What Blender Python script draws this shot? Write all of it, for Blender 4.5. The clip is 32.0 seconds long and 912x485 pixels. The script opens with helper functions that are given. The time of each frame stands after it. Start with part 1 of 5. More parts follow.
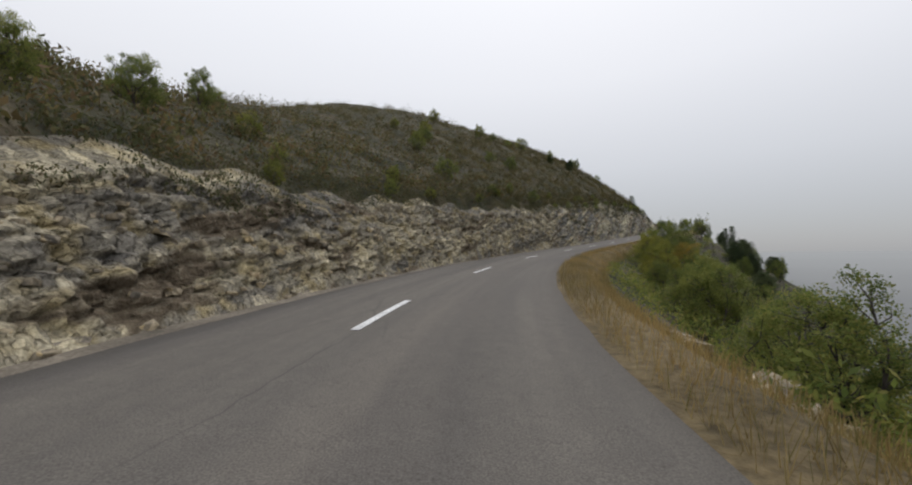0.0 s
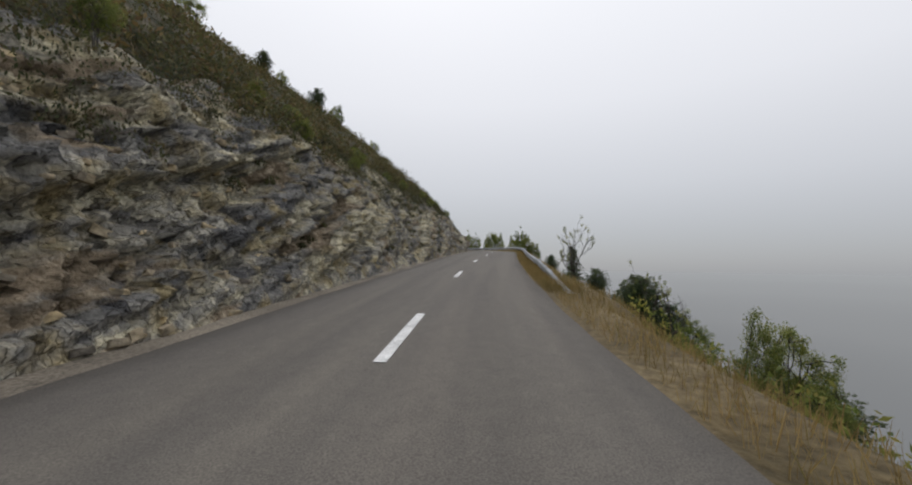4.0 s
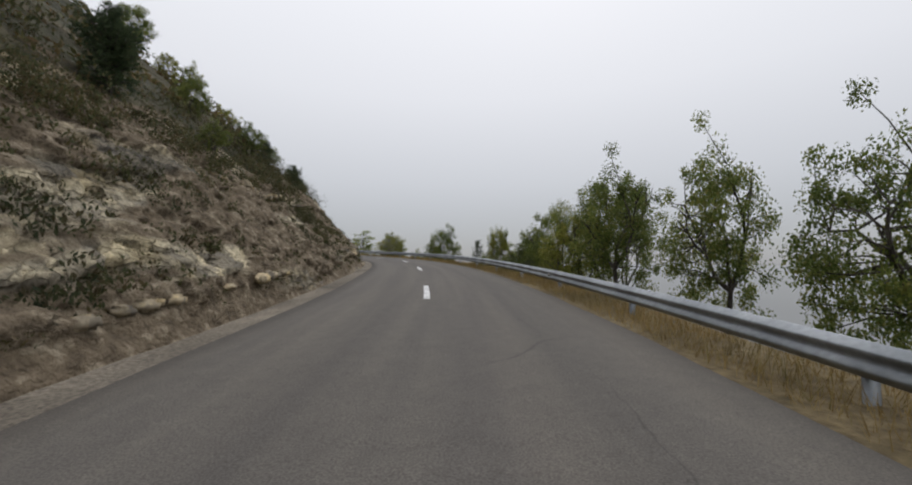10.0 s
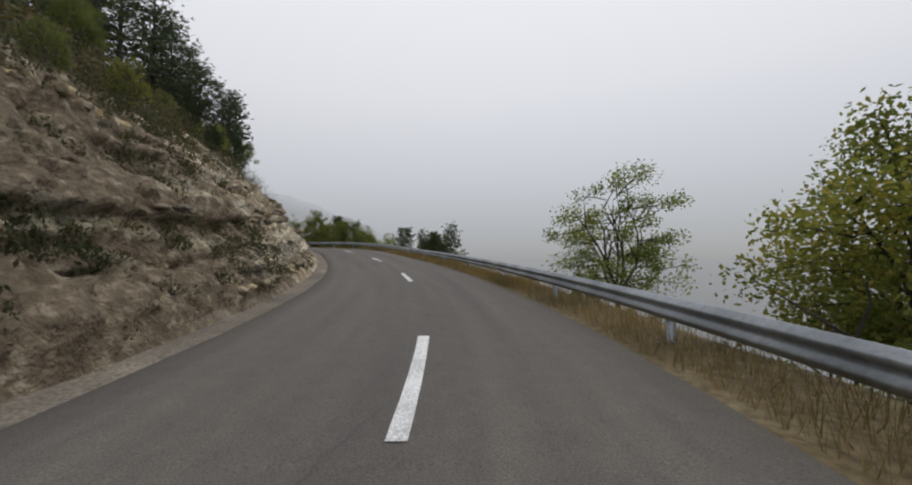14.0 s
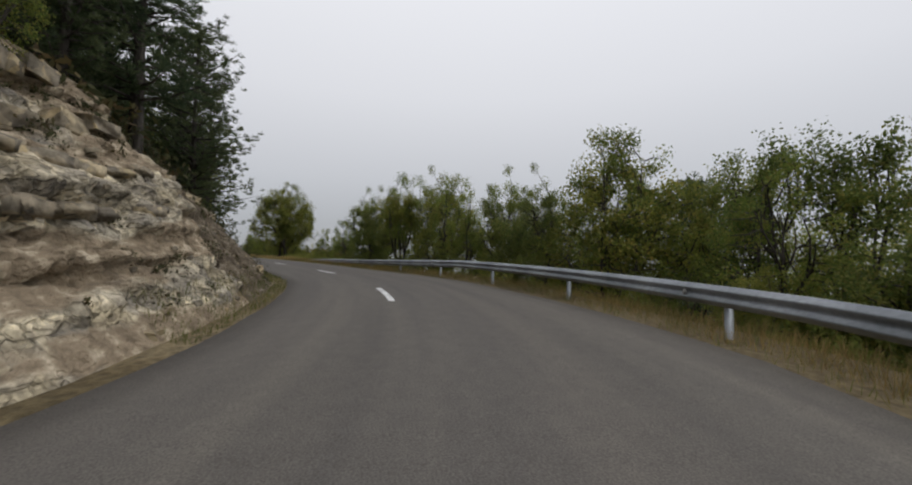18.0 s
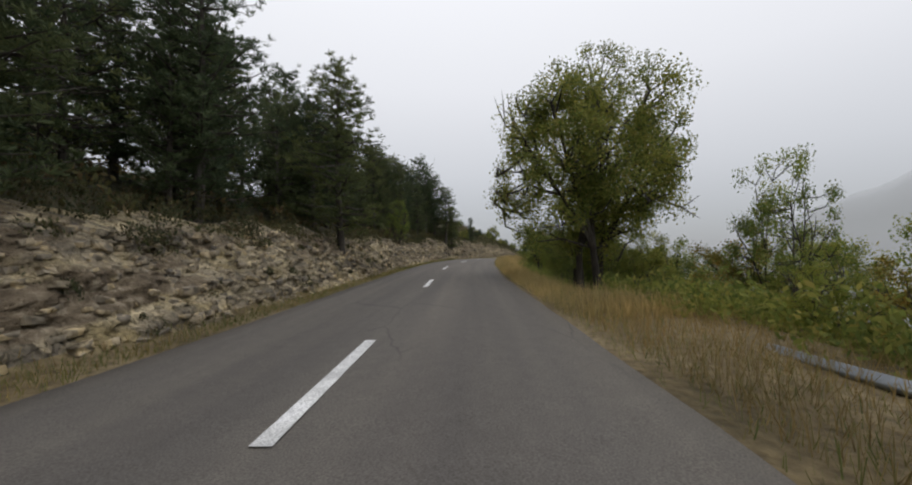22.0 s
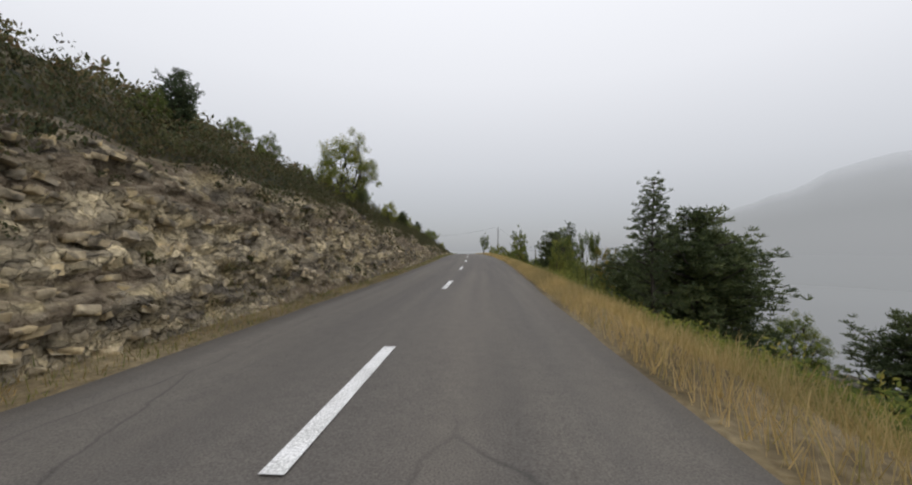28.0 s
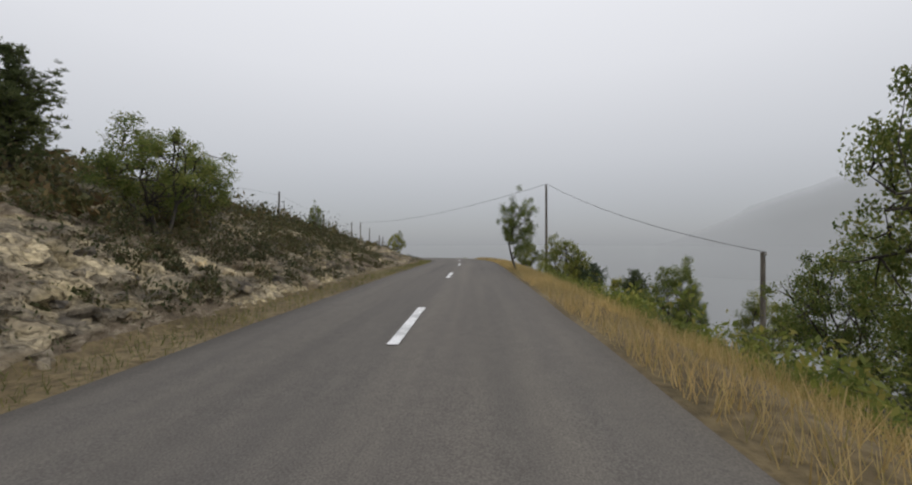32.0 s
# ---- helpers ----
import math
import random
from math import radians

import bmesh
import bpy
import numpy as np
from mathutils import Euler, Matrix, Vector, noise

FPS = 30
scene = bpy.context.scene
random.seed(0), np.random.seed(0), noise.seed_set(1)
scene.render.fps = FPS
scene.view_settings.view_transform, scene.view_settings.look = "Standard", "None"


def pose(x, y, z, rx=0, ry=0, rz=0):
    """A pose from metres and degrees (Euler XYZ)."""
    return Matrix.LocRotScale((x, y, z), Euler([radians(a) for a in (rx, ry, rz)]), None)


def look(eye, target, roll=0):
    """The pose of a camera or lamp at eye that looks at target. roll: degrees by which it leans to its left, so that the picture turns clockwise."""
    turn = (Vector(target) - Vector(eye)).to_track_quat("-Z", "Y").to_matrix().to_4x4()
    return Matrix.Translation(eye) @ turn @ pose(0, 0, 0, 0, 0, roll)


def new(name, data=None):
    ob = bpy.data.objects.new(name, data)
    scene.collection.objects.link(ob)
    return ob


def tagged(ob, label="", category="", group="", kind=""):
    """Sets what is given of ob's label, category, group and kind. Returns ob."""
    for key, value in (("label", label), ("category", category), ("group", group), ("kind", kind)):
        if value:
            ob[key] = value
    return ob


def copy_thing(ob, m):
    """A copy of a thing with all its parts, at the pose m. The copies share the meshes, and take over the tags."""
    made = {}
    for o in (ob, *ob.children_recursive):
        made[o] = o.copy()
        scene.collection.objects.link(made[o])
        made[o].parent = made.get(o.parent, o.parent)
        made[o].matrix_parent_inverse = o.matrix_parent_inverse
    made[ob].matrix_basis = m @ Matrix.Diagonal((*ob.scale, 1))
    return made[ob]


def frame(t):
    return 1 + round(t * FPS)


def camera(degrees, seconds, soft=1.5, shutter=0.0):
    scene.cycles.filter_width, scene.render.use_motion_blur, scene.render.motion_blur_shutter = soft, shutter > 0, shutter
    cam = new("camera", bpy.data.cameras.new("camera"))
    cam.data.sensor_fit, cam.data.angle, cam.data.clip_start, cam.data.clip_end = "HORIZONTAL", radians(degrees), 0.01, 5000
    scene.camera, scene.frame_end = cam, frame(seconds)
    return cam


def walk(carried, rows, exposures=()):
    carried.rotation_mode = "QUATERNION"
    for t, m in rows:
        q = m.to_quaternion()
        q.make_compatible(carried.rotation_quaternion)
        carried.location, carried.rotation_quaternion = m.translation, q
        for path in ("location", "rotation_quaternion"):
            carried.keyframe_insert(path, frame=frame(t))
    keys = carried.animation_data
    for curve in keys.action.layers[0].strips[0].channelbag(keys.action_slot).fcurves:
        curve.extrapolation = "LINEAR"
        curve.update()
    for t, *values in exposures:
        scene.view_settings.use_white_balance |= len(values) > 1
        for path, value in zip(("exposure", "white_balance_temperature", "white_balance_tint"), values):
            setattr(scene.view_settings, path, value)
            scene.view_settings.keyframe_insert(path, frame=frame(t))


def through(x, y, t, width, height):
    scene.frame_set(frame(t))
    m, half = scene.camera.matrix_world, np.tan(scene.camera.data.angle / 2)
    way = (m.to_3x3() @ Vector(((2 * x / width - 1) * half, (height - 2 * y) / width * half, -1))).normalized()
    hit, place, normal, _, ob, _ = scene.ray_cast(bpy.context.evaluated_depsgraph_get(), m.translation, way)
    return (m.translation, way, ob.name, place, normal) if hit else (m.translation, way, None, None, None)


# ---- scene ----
# the road's axis, station by station every 6 m: turn (1/m, to the left) and rise
TURN = [
    -0.0146, -0.0144, -0.0141, -0.0146, -0.0138, -0.0101, -0.0071, -0.0052, -0.0038, -0.0031, -0.0033, -0.0039, -0.0034,
    -0.0014, 0.0001, 0.0028, 0.0085, 0.0140, 0.0181, 0.0177, 0.0158, 0.0119, 0.0079, 0.0100, 0.0144, 0.0143,
    0.0132, 0.0169, 0.0206, 0.0211, 0.0196, 0.0168, 0.0140, 0.0110, 0.0118, 0.0235, 0.0350, 0.0325, 0.0311,
    0.0249, 0.0106, 0.0085, -0.0004, 0.0005, 0.0020, -0.0033, -0.0025, -0.0076, -0.0075, -0.0060, -0.0044, -0.0029,
    -0.0019, -0.0013, -0.0011, -0.0009, -0.0003, 0.0006, 0.0010, 0.0012, 0.0013, -0.0001, -0.0006, -0.0000, 0.0001,
]
RISE = [
    0.0280, 0.0327, 0.0382, 0.0448, 0.0489, 0.0518, 0.0508, 0.0493, 0.0536, 0.0611, 0.0689, 0.0728, 0.0733,
    0.0735, 0.0739, 0.0721, 0.0667, 0.0590, 0.0550, 0.0487, 0.0458, 0.0464, 0.0451, 0.0439, 0.0398, 0.0361,
    0.0371, 0.0361, 0.0349, 0.0388, 0.0478, 0.0605, 0.0680, 0.0701, 0.0726, 0.0658, 0.0535, 0.0396, 0.0281,
    0.0218, 0.0236, 0.0265, 0.0236, 0.0204, 0.0212, 0.0211, 0.0211, 0.0216, 0.0180, 0.0103, 0.0003, -0.0060,
    -0.0063, -0.0048, -0.0036, -0.0000, 0.0039, 0.0079, 0.0100, 0.0122, 0.0127, 0.0126, 0.0065, 0.0013, -0.0031,
]
# the drive, every half second: station, pitch and roll in degrees
DRIVE = [
    (0.0, 0.00, 0.29, -0.83), (0.5, 6.86, 0.39, -1.62), (1.0, 13.38, 0.46, -0.38), (1.5, 19.66, 0.55, 0.58),
    (2.0, 25.81, 0.31, 1.09), (2.5, 31.96, 0.83, 1.23), (3.0, 38.22, 0.56, 0.67), (3.5, 44.70, 0.49, 0.47),
    (4.0, 51.42, 0.53, 0.54), (4.5, 58.33, 0.73, 0.92), (5.0, 65.30, 0.66, 0.57), (5.5, 72.16, 0.29, 0.44),
    (6.0, 78.77, 0.14, 0.62), (6.5, 85.12, 0.00, 0.64), (7.0, 91.25, 0.10, 0.01), (7.5, 97.18, 0.15, 0.30),
    (8.0, 102.96, -0.42, 0.64), (8.5, 108.72, 0.36, -0.42), (9.0, 114.60, -0.20, 0.11), (9.5, 120.61, -0.10, -0.94),
    (10.0, 126.69, 0.16, 0.25), (10.5, 132.76, 0.46, -0.76), (11.0, 138.82, 0.61, -0.05), (11.5, 144.87, 0.24, -0.44),
    (12.0, 150.85, 0.25, -0.45), (12.5, 156.67, 0.48, -0.30), (13.0, 162.27, 0.24, -1.42), (13.5, 167.67, 0.46, -1.39),
    (14.0, 173.03, 0.44, -0.60), (14.5, 178.51, 0.49, -0.14), (15.0, 184.23, 0.66, 0.24), (15.5, 190.17, 1.11, 0.74),
    (16.0, 196.18, 0.18, 0.35), (16.5, 201.99, 0.27, -1.96), (17.0, 207.34, 0.05, -2.04), (17.5, 212.22, -0.35, -0.67),
    (18.0, 216.83, -0.22, 0.92), (18.5, 221.41, -0.07, 2.30), (19.0, 226.09, 0.32, 1.75), (19.5, 230.78, 0.87, 1.77),
    (20.0, 235.30, 0.89, 0.26), (20.5, 239.65, 0.71, -0.20), (21.0, 243.96, 0.33, -0.61), (21.5, 248.40, 0.30, -1.38),
    (22.0, 253.11, 0.60, -1.11), (22.5, 258.14, 0.20, -0.68), (23.0, 263.45, 0.26, -0.15), (23.5, 268.91, 0.48, -0.69),
    (24.0, 274.46, 0.05, -0.59), (24.5, 280.04, 0.40, 0.07), (25.0, 285.65, 0.44, 0.08), (25.5, 291.33, 0.46, 0.90),
    (26.0, 297.15, 0.45, 0.48), (26.5, 303.22, 0.53, 0.32), (27.0, 309.60, 0.77, 0.35), (27.5, 316.35, 1.41, 0.57),
    (28.0, 323.45, 1.12, 0.26), (28.5, 330.81, 0.97, 0.53), (29.0, 338.30, 0.80, 0.25), (29.5, 345.73, 0.33, 0.13),
    (30.0, 352.94, -0.12, 0.78), (30.5, 359.94, -0.09, 0.04), (31.0, 366.88, -0.02, -0.61), (31.5, 373.84, -0.07, -1.15),
    (32.0, 380.79, 0.06, -0.10),
]
MOUNT_YAW = 0.0493
FOV = 99.27
cam = camera(FOV, 32.0, soft=2.1, shutter=0.0)
STEP = 0.5
BACK, AHEAD = -48.0, 470.0
_st = np.arange(len(TURN)) * 6.0
_s = np.arange(0.0, AHEAD + STEP, STEP)
_k = np.interp(_s, np.r_[_st, 405, 420, 470], np.r_[TURN, 0.0, 0.022, 0.022])
_r = np.interp(_s, np.r_[_st, 400, 425, 470], np.r_[RISE, -0.012, -0.025, -0.03])


def _sum(a):
    return np.r_[0.0, np.cumsum((a[1:] + a[:-1]) / 2 * STEP)]


_yaw = _sum(_k)
_x, _y, _z = _sum(-np.sin(_yaw)), _sum(np.cos(_yaw)), _sum(_r)
# the axis runs on behind the start along the same bend
_sb = np.arange(BACK, 0.0, STEP)
_yb = _sb * TURN[0]
_xb = np.cumsum((np.sin(_yb) * STEP)[::-1])[::-1]
_yyb = -np.cumsum((np.cos(_yb) * STEP)[::-1])[::-1]
AS = np.r_[_sb, _s]
AX, AY, AZ, AYAW = np.r_[_xb, _x], np.r_[_yyb, _y], np.r_[_sb * RISE[0], _z], np.r_[_yb, _yaw]


def axis(s):
    """x, y, z and heading of the road's axis at station s."""
    return (np.interp(s, AS, AX), np.interp(s, AS, AY), np.interp(s, AS, AZ), np.interp(s, AS, AYAW))


def place(s, lat, h=0.0):
    """World place at station s, lat metres to the right of the axis, h metres over it."""
    x, y, z, yaw = axis(s)
    return np.stack(np.broadcast_arrays(x + lat * np.cos(yaw), y + lat * np.sin(yaw), z + h), -1)


EYE = 1.30
rows = []
for t, s, pitch, roll in DRIVE:
    x, y, z, yaw = (float(a) for a in axis(s))
    tilt = math.atan(float(np.interp(s, AS[1:], np.diff(AZ) / STEP))) + radians(pitch)
    head = yaw + MOUNT_YAW
    eye = Vector((x, y, z + EYE))
    ahead = Vector((-math.sin(head) * math.cos(tilt), math.cos(head) * math.cos(tilt), math.sin(tilt)))
    rows.append((t, look(eye, eye + ahead, roll)))
walk(cam, rows, [(0.0, 0.08), (5.0, 0.02), (13.0, -0.05), (16.0, -0.12), (20.0, -0.03), (22.0, 0.08), (23.0, 0.18), (24.0, 0.27), (25.0, 0.25), (28.0, 0.11), (30.0, 0.0), (32.0, -0.05)])

# ---- sky and light: fog under an overcast sky ----
world = bpy.data.worlds.new("world")
scene.world = world
world.use_nodes = True
wn, wl = world.node_tree.nodes, world.node_tree.links
wn.clear()
w_out, w_bg = wn.new("ShaderNodeOutputWorld"), wn.new("ShaderNodeBackground")
sky = wn.new("ShaderNodeTexSky")
sky.sky_type, sky.sun_disc = "NISHITA", False
sky.sun_elevation, sky.sun_rotation = radians(50), radians(20)
sky_dim = wn.new("ShaderNodeVectorMath")
sky_dim.operation = "SCALE"
sky_dim.inputs["Scale"].default_value = 0.06
coord, sep = wn.new("ShaderNodeTexCoord"), wn.new("ShaderNodeSeparateXYZ")
ramp = wn.new("ShaderNodeValToRGB")
ramp.color_ramp.interpolation = "LINEAR"
stops = [(0.0, (0.16, 0.17, 0.18)), (0.42, (0.22, 0.235, 0.245)), (0.5, (0.375, 0.386, 0.396)), (0.60, (0.655, 0.665, 0.68)), (0.695, (0.86, 0.865, 0.88)), (0.79, (0.98, 0.985, 1.0)), (1.0, (1.0, 1.0, 1.03))]
while len(ramp.color_ramp.elements) < len(stops):
    ramp.color_ramp.elements.new(0.5)
for el, (p, c) in zip(ramp.color_ramp.elements, stops):
    el.position, el.color = p, (c[0] * 0.995, c[1], c[2] * 1.03, 1)
half = wn.new("ShaderNodeMath")
half.operation = "MULTIPLY_ADD"
half.inputs[1].default_value, half.inputs[2].default_value = 0.5, 0.5
mix = wn.new("ShaderNodeMix")
mix.data_type = "RGBA"
mix.inputs["Factor"].default_value = 0.88
wl.new(coord.outputs["Generated"], sep.inputs[0])
wl.new(sep.outputs["Z"], half.inputs[0])
wl.new(half.outputs[0], ramp.inputs[0])
wl.new(sky.outputs[0], sky_dim.inputs[0])
wl.new(sky_dim.outputs[0], mix.inputs["A"])
wl.new(ramp.outputs[0], mix.inputs["B"])
wl.new(mix.outputs["Result"], w_bg.inputs["Color"])
w_bg.inputs["Strength"].default_value = 1.0
wl.new(w_bg.outputs[0], w_out.inputs["Surface"])
sun = new("sun", bpy.data.lights.new("sun", "SUN"))
sun.data.energy, sun.data.angle, sun.data.color = 0.7, radians(60), (1.0, 0.98, 0.97)
sun.matrix_world = look((0, 0, 100), (-20, -60, 0))


# ---- materials ----
def material(name, rough=0.9, metal=0.0):
    m = bpy.data.materials.new(name)
    m.use_nodes = True
    b = m.node_tree.nodes["Principled BSDF"]
    b.inputs["Roughness"].default_value, b.inputs["Metallic"].default_value = rough, metal
    b.inputs["Specular IOR Level"].default_value = 0.25
    return m, m.node_tree.nodes, m.node_tree.links, b


def noise_node(nodes, links, scale, detail=4.0, vec=None):
    n = nodes.new("ShaderNodeTexNoise")
    n.inputs["Scale"].default_value, n.inputs["Detail"].default_value = scale, detail
    if vec is not None:
        links.new(vec, n.inputs["Vector"])
    return n


def ramp_node(nodes, links, fac, pairs):
    r = nodes.new("ShaderNodeValToRGB")
    while len(r.color_ramp.elements) < len(pairs):
        r.color_ramp.elements.new(0.5)
    for el, (p, c) in zip(r.color_ramp.elements, pairs):
        el.position, el.color = p, (*c, 1)
    links.new(fac, r.inputs[0])
    return r


def blend(nodes, links, fac, a, b, how="MIX"):
    n = nodes.new("ShaderNodeMix")
    n.data_type, n.blend_type = "RGBA", how
    if isinstance(fac, float):
        n.inputs["Factor"].default_value = fac
    else:
        links.new(fac, n.inputs["Factor"])
    for sock, v in (("A", a), ("B", b)):
        if isinstance(v, tuple):
            n.inputs[sock].default_value = (*v, 1)
        else:
            links.new(v, n.inputs[sock])
    return n.outputs["Result"]


def earthy(name, dark, mid, light, big, small, bump, rough=0.95, vary=None, dist=0.05, stretch=None, cells=0.0):
    """A mottled surface: two scales of noise between three colours, fine relief, and a random tone per piece."""
    m, n, l, b = material(name, rough)
    pos = n.new("ShaderNodeNewGeometry")
    vec = pos.outputs["Position"]
    if stretch:
        mp = n.new("ShaderNodeMapping")
        mp.inputs["Scale"].default_value = stretch
        l.new(vec, mp.inputs["Vector"])
        vec = mp.outputs["Vector"]
    n1, n2 = noise_node(n, l, big, 5, vec), noise_node(n, l, small, 6, vec)
    r1 = ramp_node(n, l, n1.outputs["Fac"], [(0.32, dark), (0.5, mid), (0.68, light)])
    r2 = ramp_node(n, l, n2.outputs["Fac"], [(0.3, (0.55, 0.55, 0.55)), (0.7, (1.35, 1.35, 1.35))])
    col = blend(n, l, 1.0, r1.outputs[0], r2.outputs[0], "MULTIPLY")
    if cells:
        vor = n.new("ShaderNodeTexVoronoi")
        vor.inputs["Scale"].default_value = cells
        wp = n.new("ShaderNodeVectorMath")
        wp.operation = "MULTIPLY_ADD"
        wp.inputs[1].default_value = (0.5, 0.5, 0.35)
        l.new(noise_node(n, l, 1.6, 3, vec).outputs["Color"], wp.inputs[0])
        l.new(vec, wp.inputs[2])
        l.new(wp.outputs[0], vor.inputs["Vector"])
        tone = n.new("ShaderNodeSeparateColor")
        l.new(vor.outputs["Color"], tone.inputs[0])
        r4 = ramp_node(n, l, tone.outputs[0], [(0.0, (0.55, 0.55, 0.57)), (0.35, (0.8, 0.79, 0.77)), (0.7, (1.03, 0.99, 0.91)), (0.9, (1.2, 1.1, 0.86)), (1.0, (1.4, 1.36, 1.28))])
        col = blend(n, l, 1.0, col, r4.outputs[0], "MULTIPLY")
    if vary:
        src = n.new("ShaderNodeObjectInfo").outputs["Random"] if vary == "object" else pos.outputs["Random Per Island"]
        r3 = ramp_node(n, l, src, [(0.0, (0.7, 0.7, 0.72)), (0.5, (0.97, 0.94, 0.88)), (1.0, (1.22, 1.18, 1.1))])
        col = blend(n, l, 1.0, col, r3.outputs[0], "MULTIPLY")
    l.new(col, b.inputs["Base Color"])
    bp = n.new("ShaderNodeBump")
    bp.inputs["Strength"].default_value, bp.inputs["Distance"].default_value = bump, dist
    l.new(n2.outputs["Fac"], bp.inputs["Height"])
    l.new(bp.outputs["Normal"], b.inputs["Normal"])
    return m


def bedded(name, dark, mid, light, soil=0.0, block=(1.1, 2.6), ochre=0.3, tall=2.2, pale=1.0):
    """Rock in beds: tone bed by bed and block by block, open joints, ochre stains, pockets of soil."""
    m, n, l, b = material(name, 0.95)
    at = n.new("ShaderNodeAttribute")
    at.attribute_name = "bed"
    bed = at.outputs["Vector"]
    pos = n.new("ShaderNodeNewGeometry").outputs["Position"]

    def scaled(vec, k):
        mp = n.new("ShaderNodeMapping")
        mp.inputs["Scale"].default_value = k
        l.new(vec, mp.inputs["Vector"])
        return mp.outputs["Vector"]

    warp = n.new("ShaderNodeVectorMath")
    warp.operation = "MULTIPLY_ADD"
    warp.inputs[1].default_value = (0.24, 0.16, 0.1)
    l.new(noise_node(n, l, 4.5, 5, pos).outputs["Color"], warp.inputs[0])
    l.new(bed, warp.inputs[2])
    wbed = warp.outputs[0]

    def vor(k, feature="F1"):
        v = n.new("ShaderNodeTexVoronoi")
        v.feature = feature
        v.inputs["Scale"].default_value = 1.0
        l.new(scaled(wbed, k), v.inputs["Vector"])
        return v

    k1, k2 = (block[0], block[1], 1.0), (block[0] * 2.9, block[1] * 2.3, 1.0)
    n_bed = noise_node(n, l, 1.0, 4, scaled(wbed, (0.10, tall, 1.0)))
    n_mid, n_fine = noise_node(n, l, 1.5, 5, pos), noise_node(n, l, 16.0, 6, pos)
    base = ramp_node(n, l, n_bed.outputs["Fac"], [(0.41, dark), (0.49, mid), (0.59, light)]).outputs[0]
    tones = []
    for k, lo, hi in ((k1, 0.62, 1.38), (k2, 0.7, 1.3)):
        v = vor(k)
        sepc = n.new("ShaderNodeSeparateColor")
        l.new(v.outputs["Color"], sepc.inputs[0])
        tone = ramp_node(n, l, sepc.outputs[0], [(0.0, (lo, lo, lo * 1.03)), (0.6, (1.0, 0.99, 0.96)), (1.0, (hi, hi * 0.98, hi * 0.92))])
        base = blend(n, l, 1.0, base, tone.outputs[0], "MULTIPLY")
        tones.append(sepc)
    stain = ramp_node(n, l, n_mid.outputs["Fac"], [(0.5, (0, 0, 0)), (0.66, (ochre, ochre, ochre))])
    base = blend(n, l, stain.outputs[0], base, (0.34, 0.265, 0.115))
    fine = ramp_node(n, l, n_fine.outputs["Fac"], [(0.3, (0.62, 0.62, 0.62)), (0.7, (1.32, 1.32, 1.32))])
    base = blend(n, l, 1.0, base, fine.outputs[0], "MULTIPLY")
    e1, e2 = vor(k1, "DISTANCE_TO_EDGE"), vor(k2, "DISTANCE_TO_EDGE")
    j1 = ramp_node(n, l, e1.outputs["Distance"], [(0.0, (0, 0, 0)), (0.07, (1, 1, 1))])
    j2 = ramp_node(n, l, e2.outputs["Distance"], [(0.0, (0, 0, 0)), (0.09, (1, 1, 1))])
    joints = blend(n, l, 0.45, j1.outputs[0], j2.outputs[0])
    dirt = ramp_node(n, l, joints, [(0.0, (0.62, 0.61, 0.59)), (0.8, (1, 1, 1))])
    base = blend(n, l, 1.0, base, dirt.outputs[0], "MULTIPLY")
    if soil:
        where = ramp_node(n, l, noise_node(n, l, 1.0, 5, scaled(wbed, (0.22, 1.25, 1.0))).outputs["Fac"], [(0.62 - soil * 0.3, (0, 0, 0)), (0.67 - soil * 0.3, (1, 1, 1))])
        earth = ramp_node(n, l, noise_node(n, l, 5.0, 6, pos).outputs["Fac"], [(p, tuple(pale * v for v in c)) for p, c in ((0.3, (0.085, 0.066, 0.044)), (0.55, (0.165, 0.13, 0.088)), (0.7, (0.30, 0.255, 0.185)))])
        base = blend(n, l, where.outputs[0], base, earth.outputs[0])
    l.new(base, b.inputs["Base Color"])
    step = blend(n, l, 0.35, tones[0].outputs[1], tones[1].outputs[1])
    high = blend(n, l, 0.45, step, joints)
    high = blend(n, l, 0.25, high, n_fine.outputs["Fac"])
    if soil:
        high = blend(n, l, where.outputs[0], high, n_fine.outputs["Fac"])
    bp = n.new("ShaderNodeBump")
    bp.inputs["Strength"].default_value, bp.inputs["Distance"].default_value = 0.9, 0.16
    l.new(high, bp.inputs["Height"])
    l.new(bp.outputs["Normal"], b.inputs["Normal"])
    return m


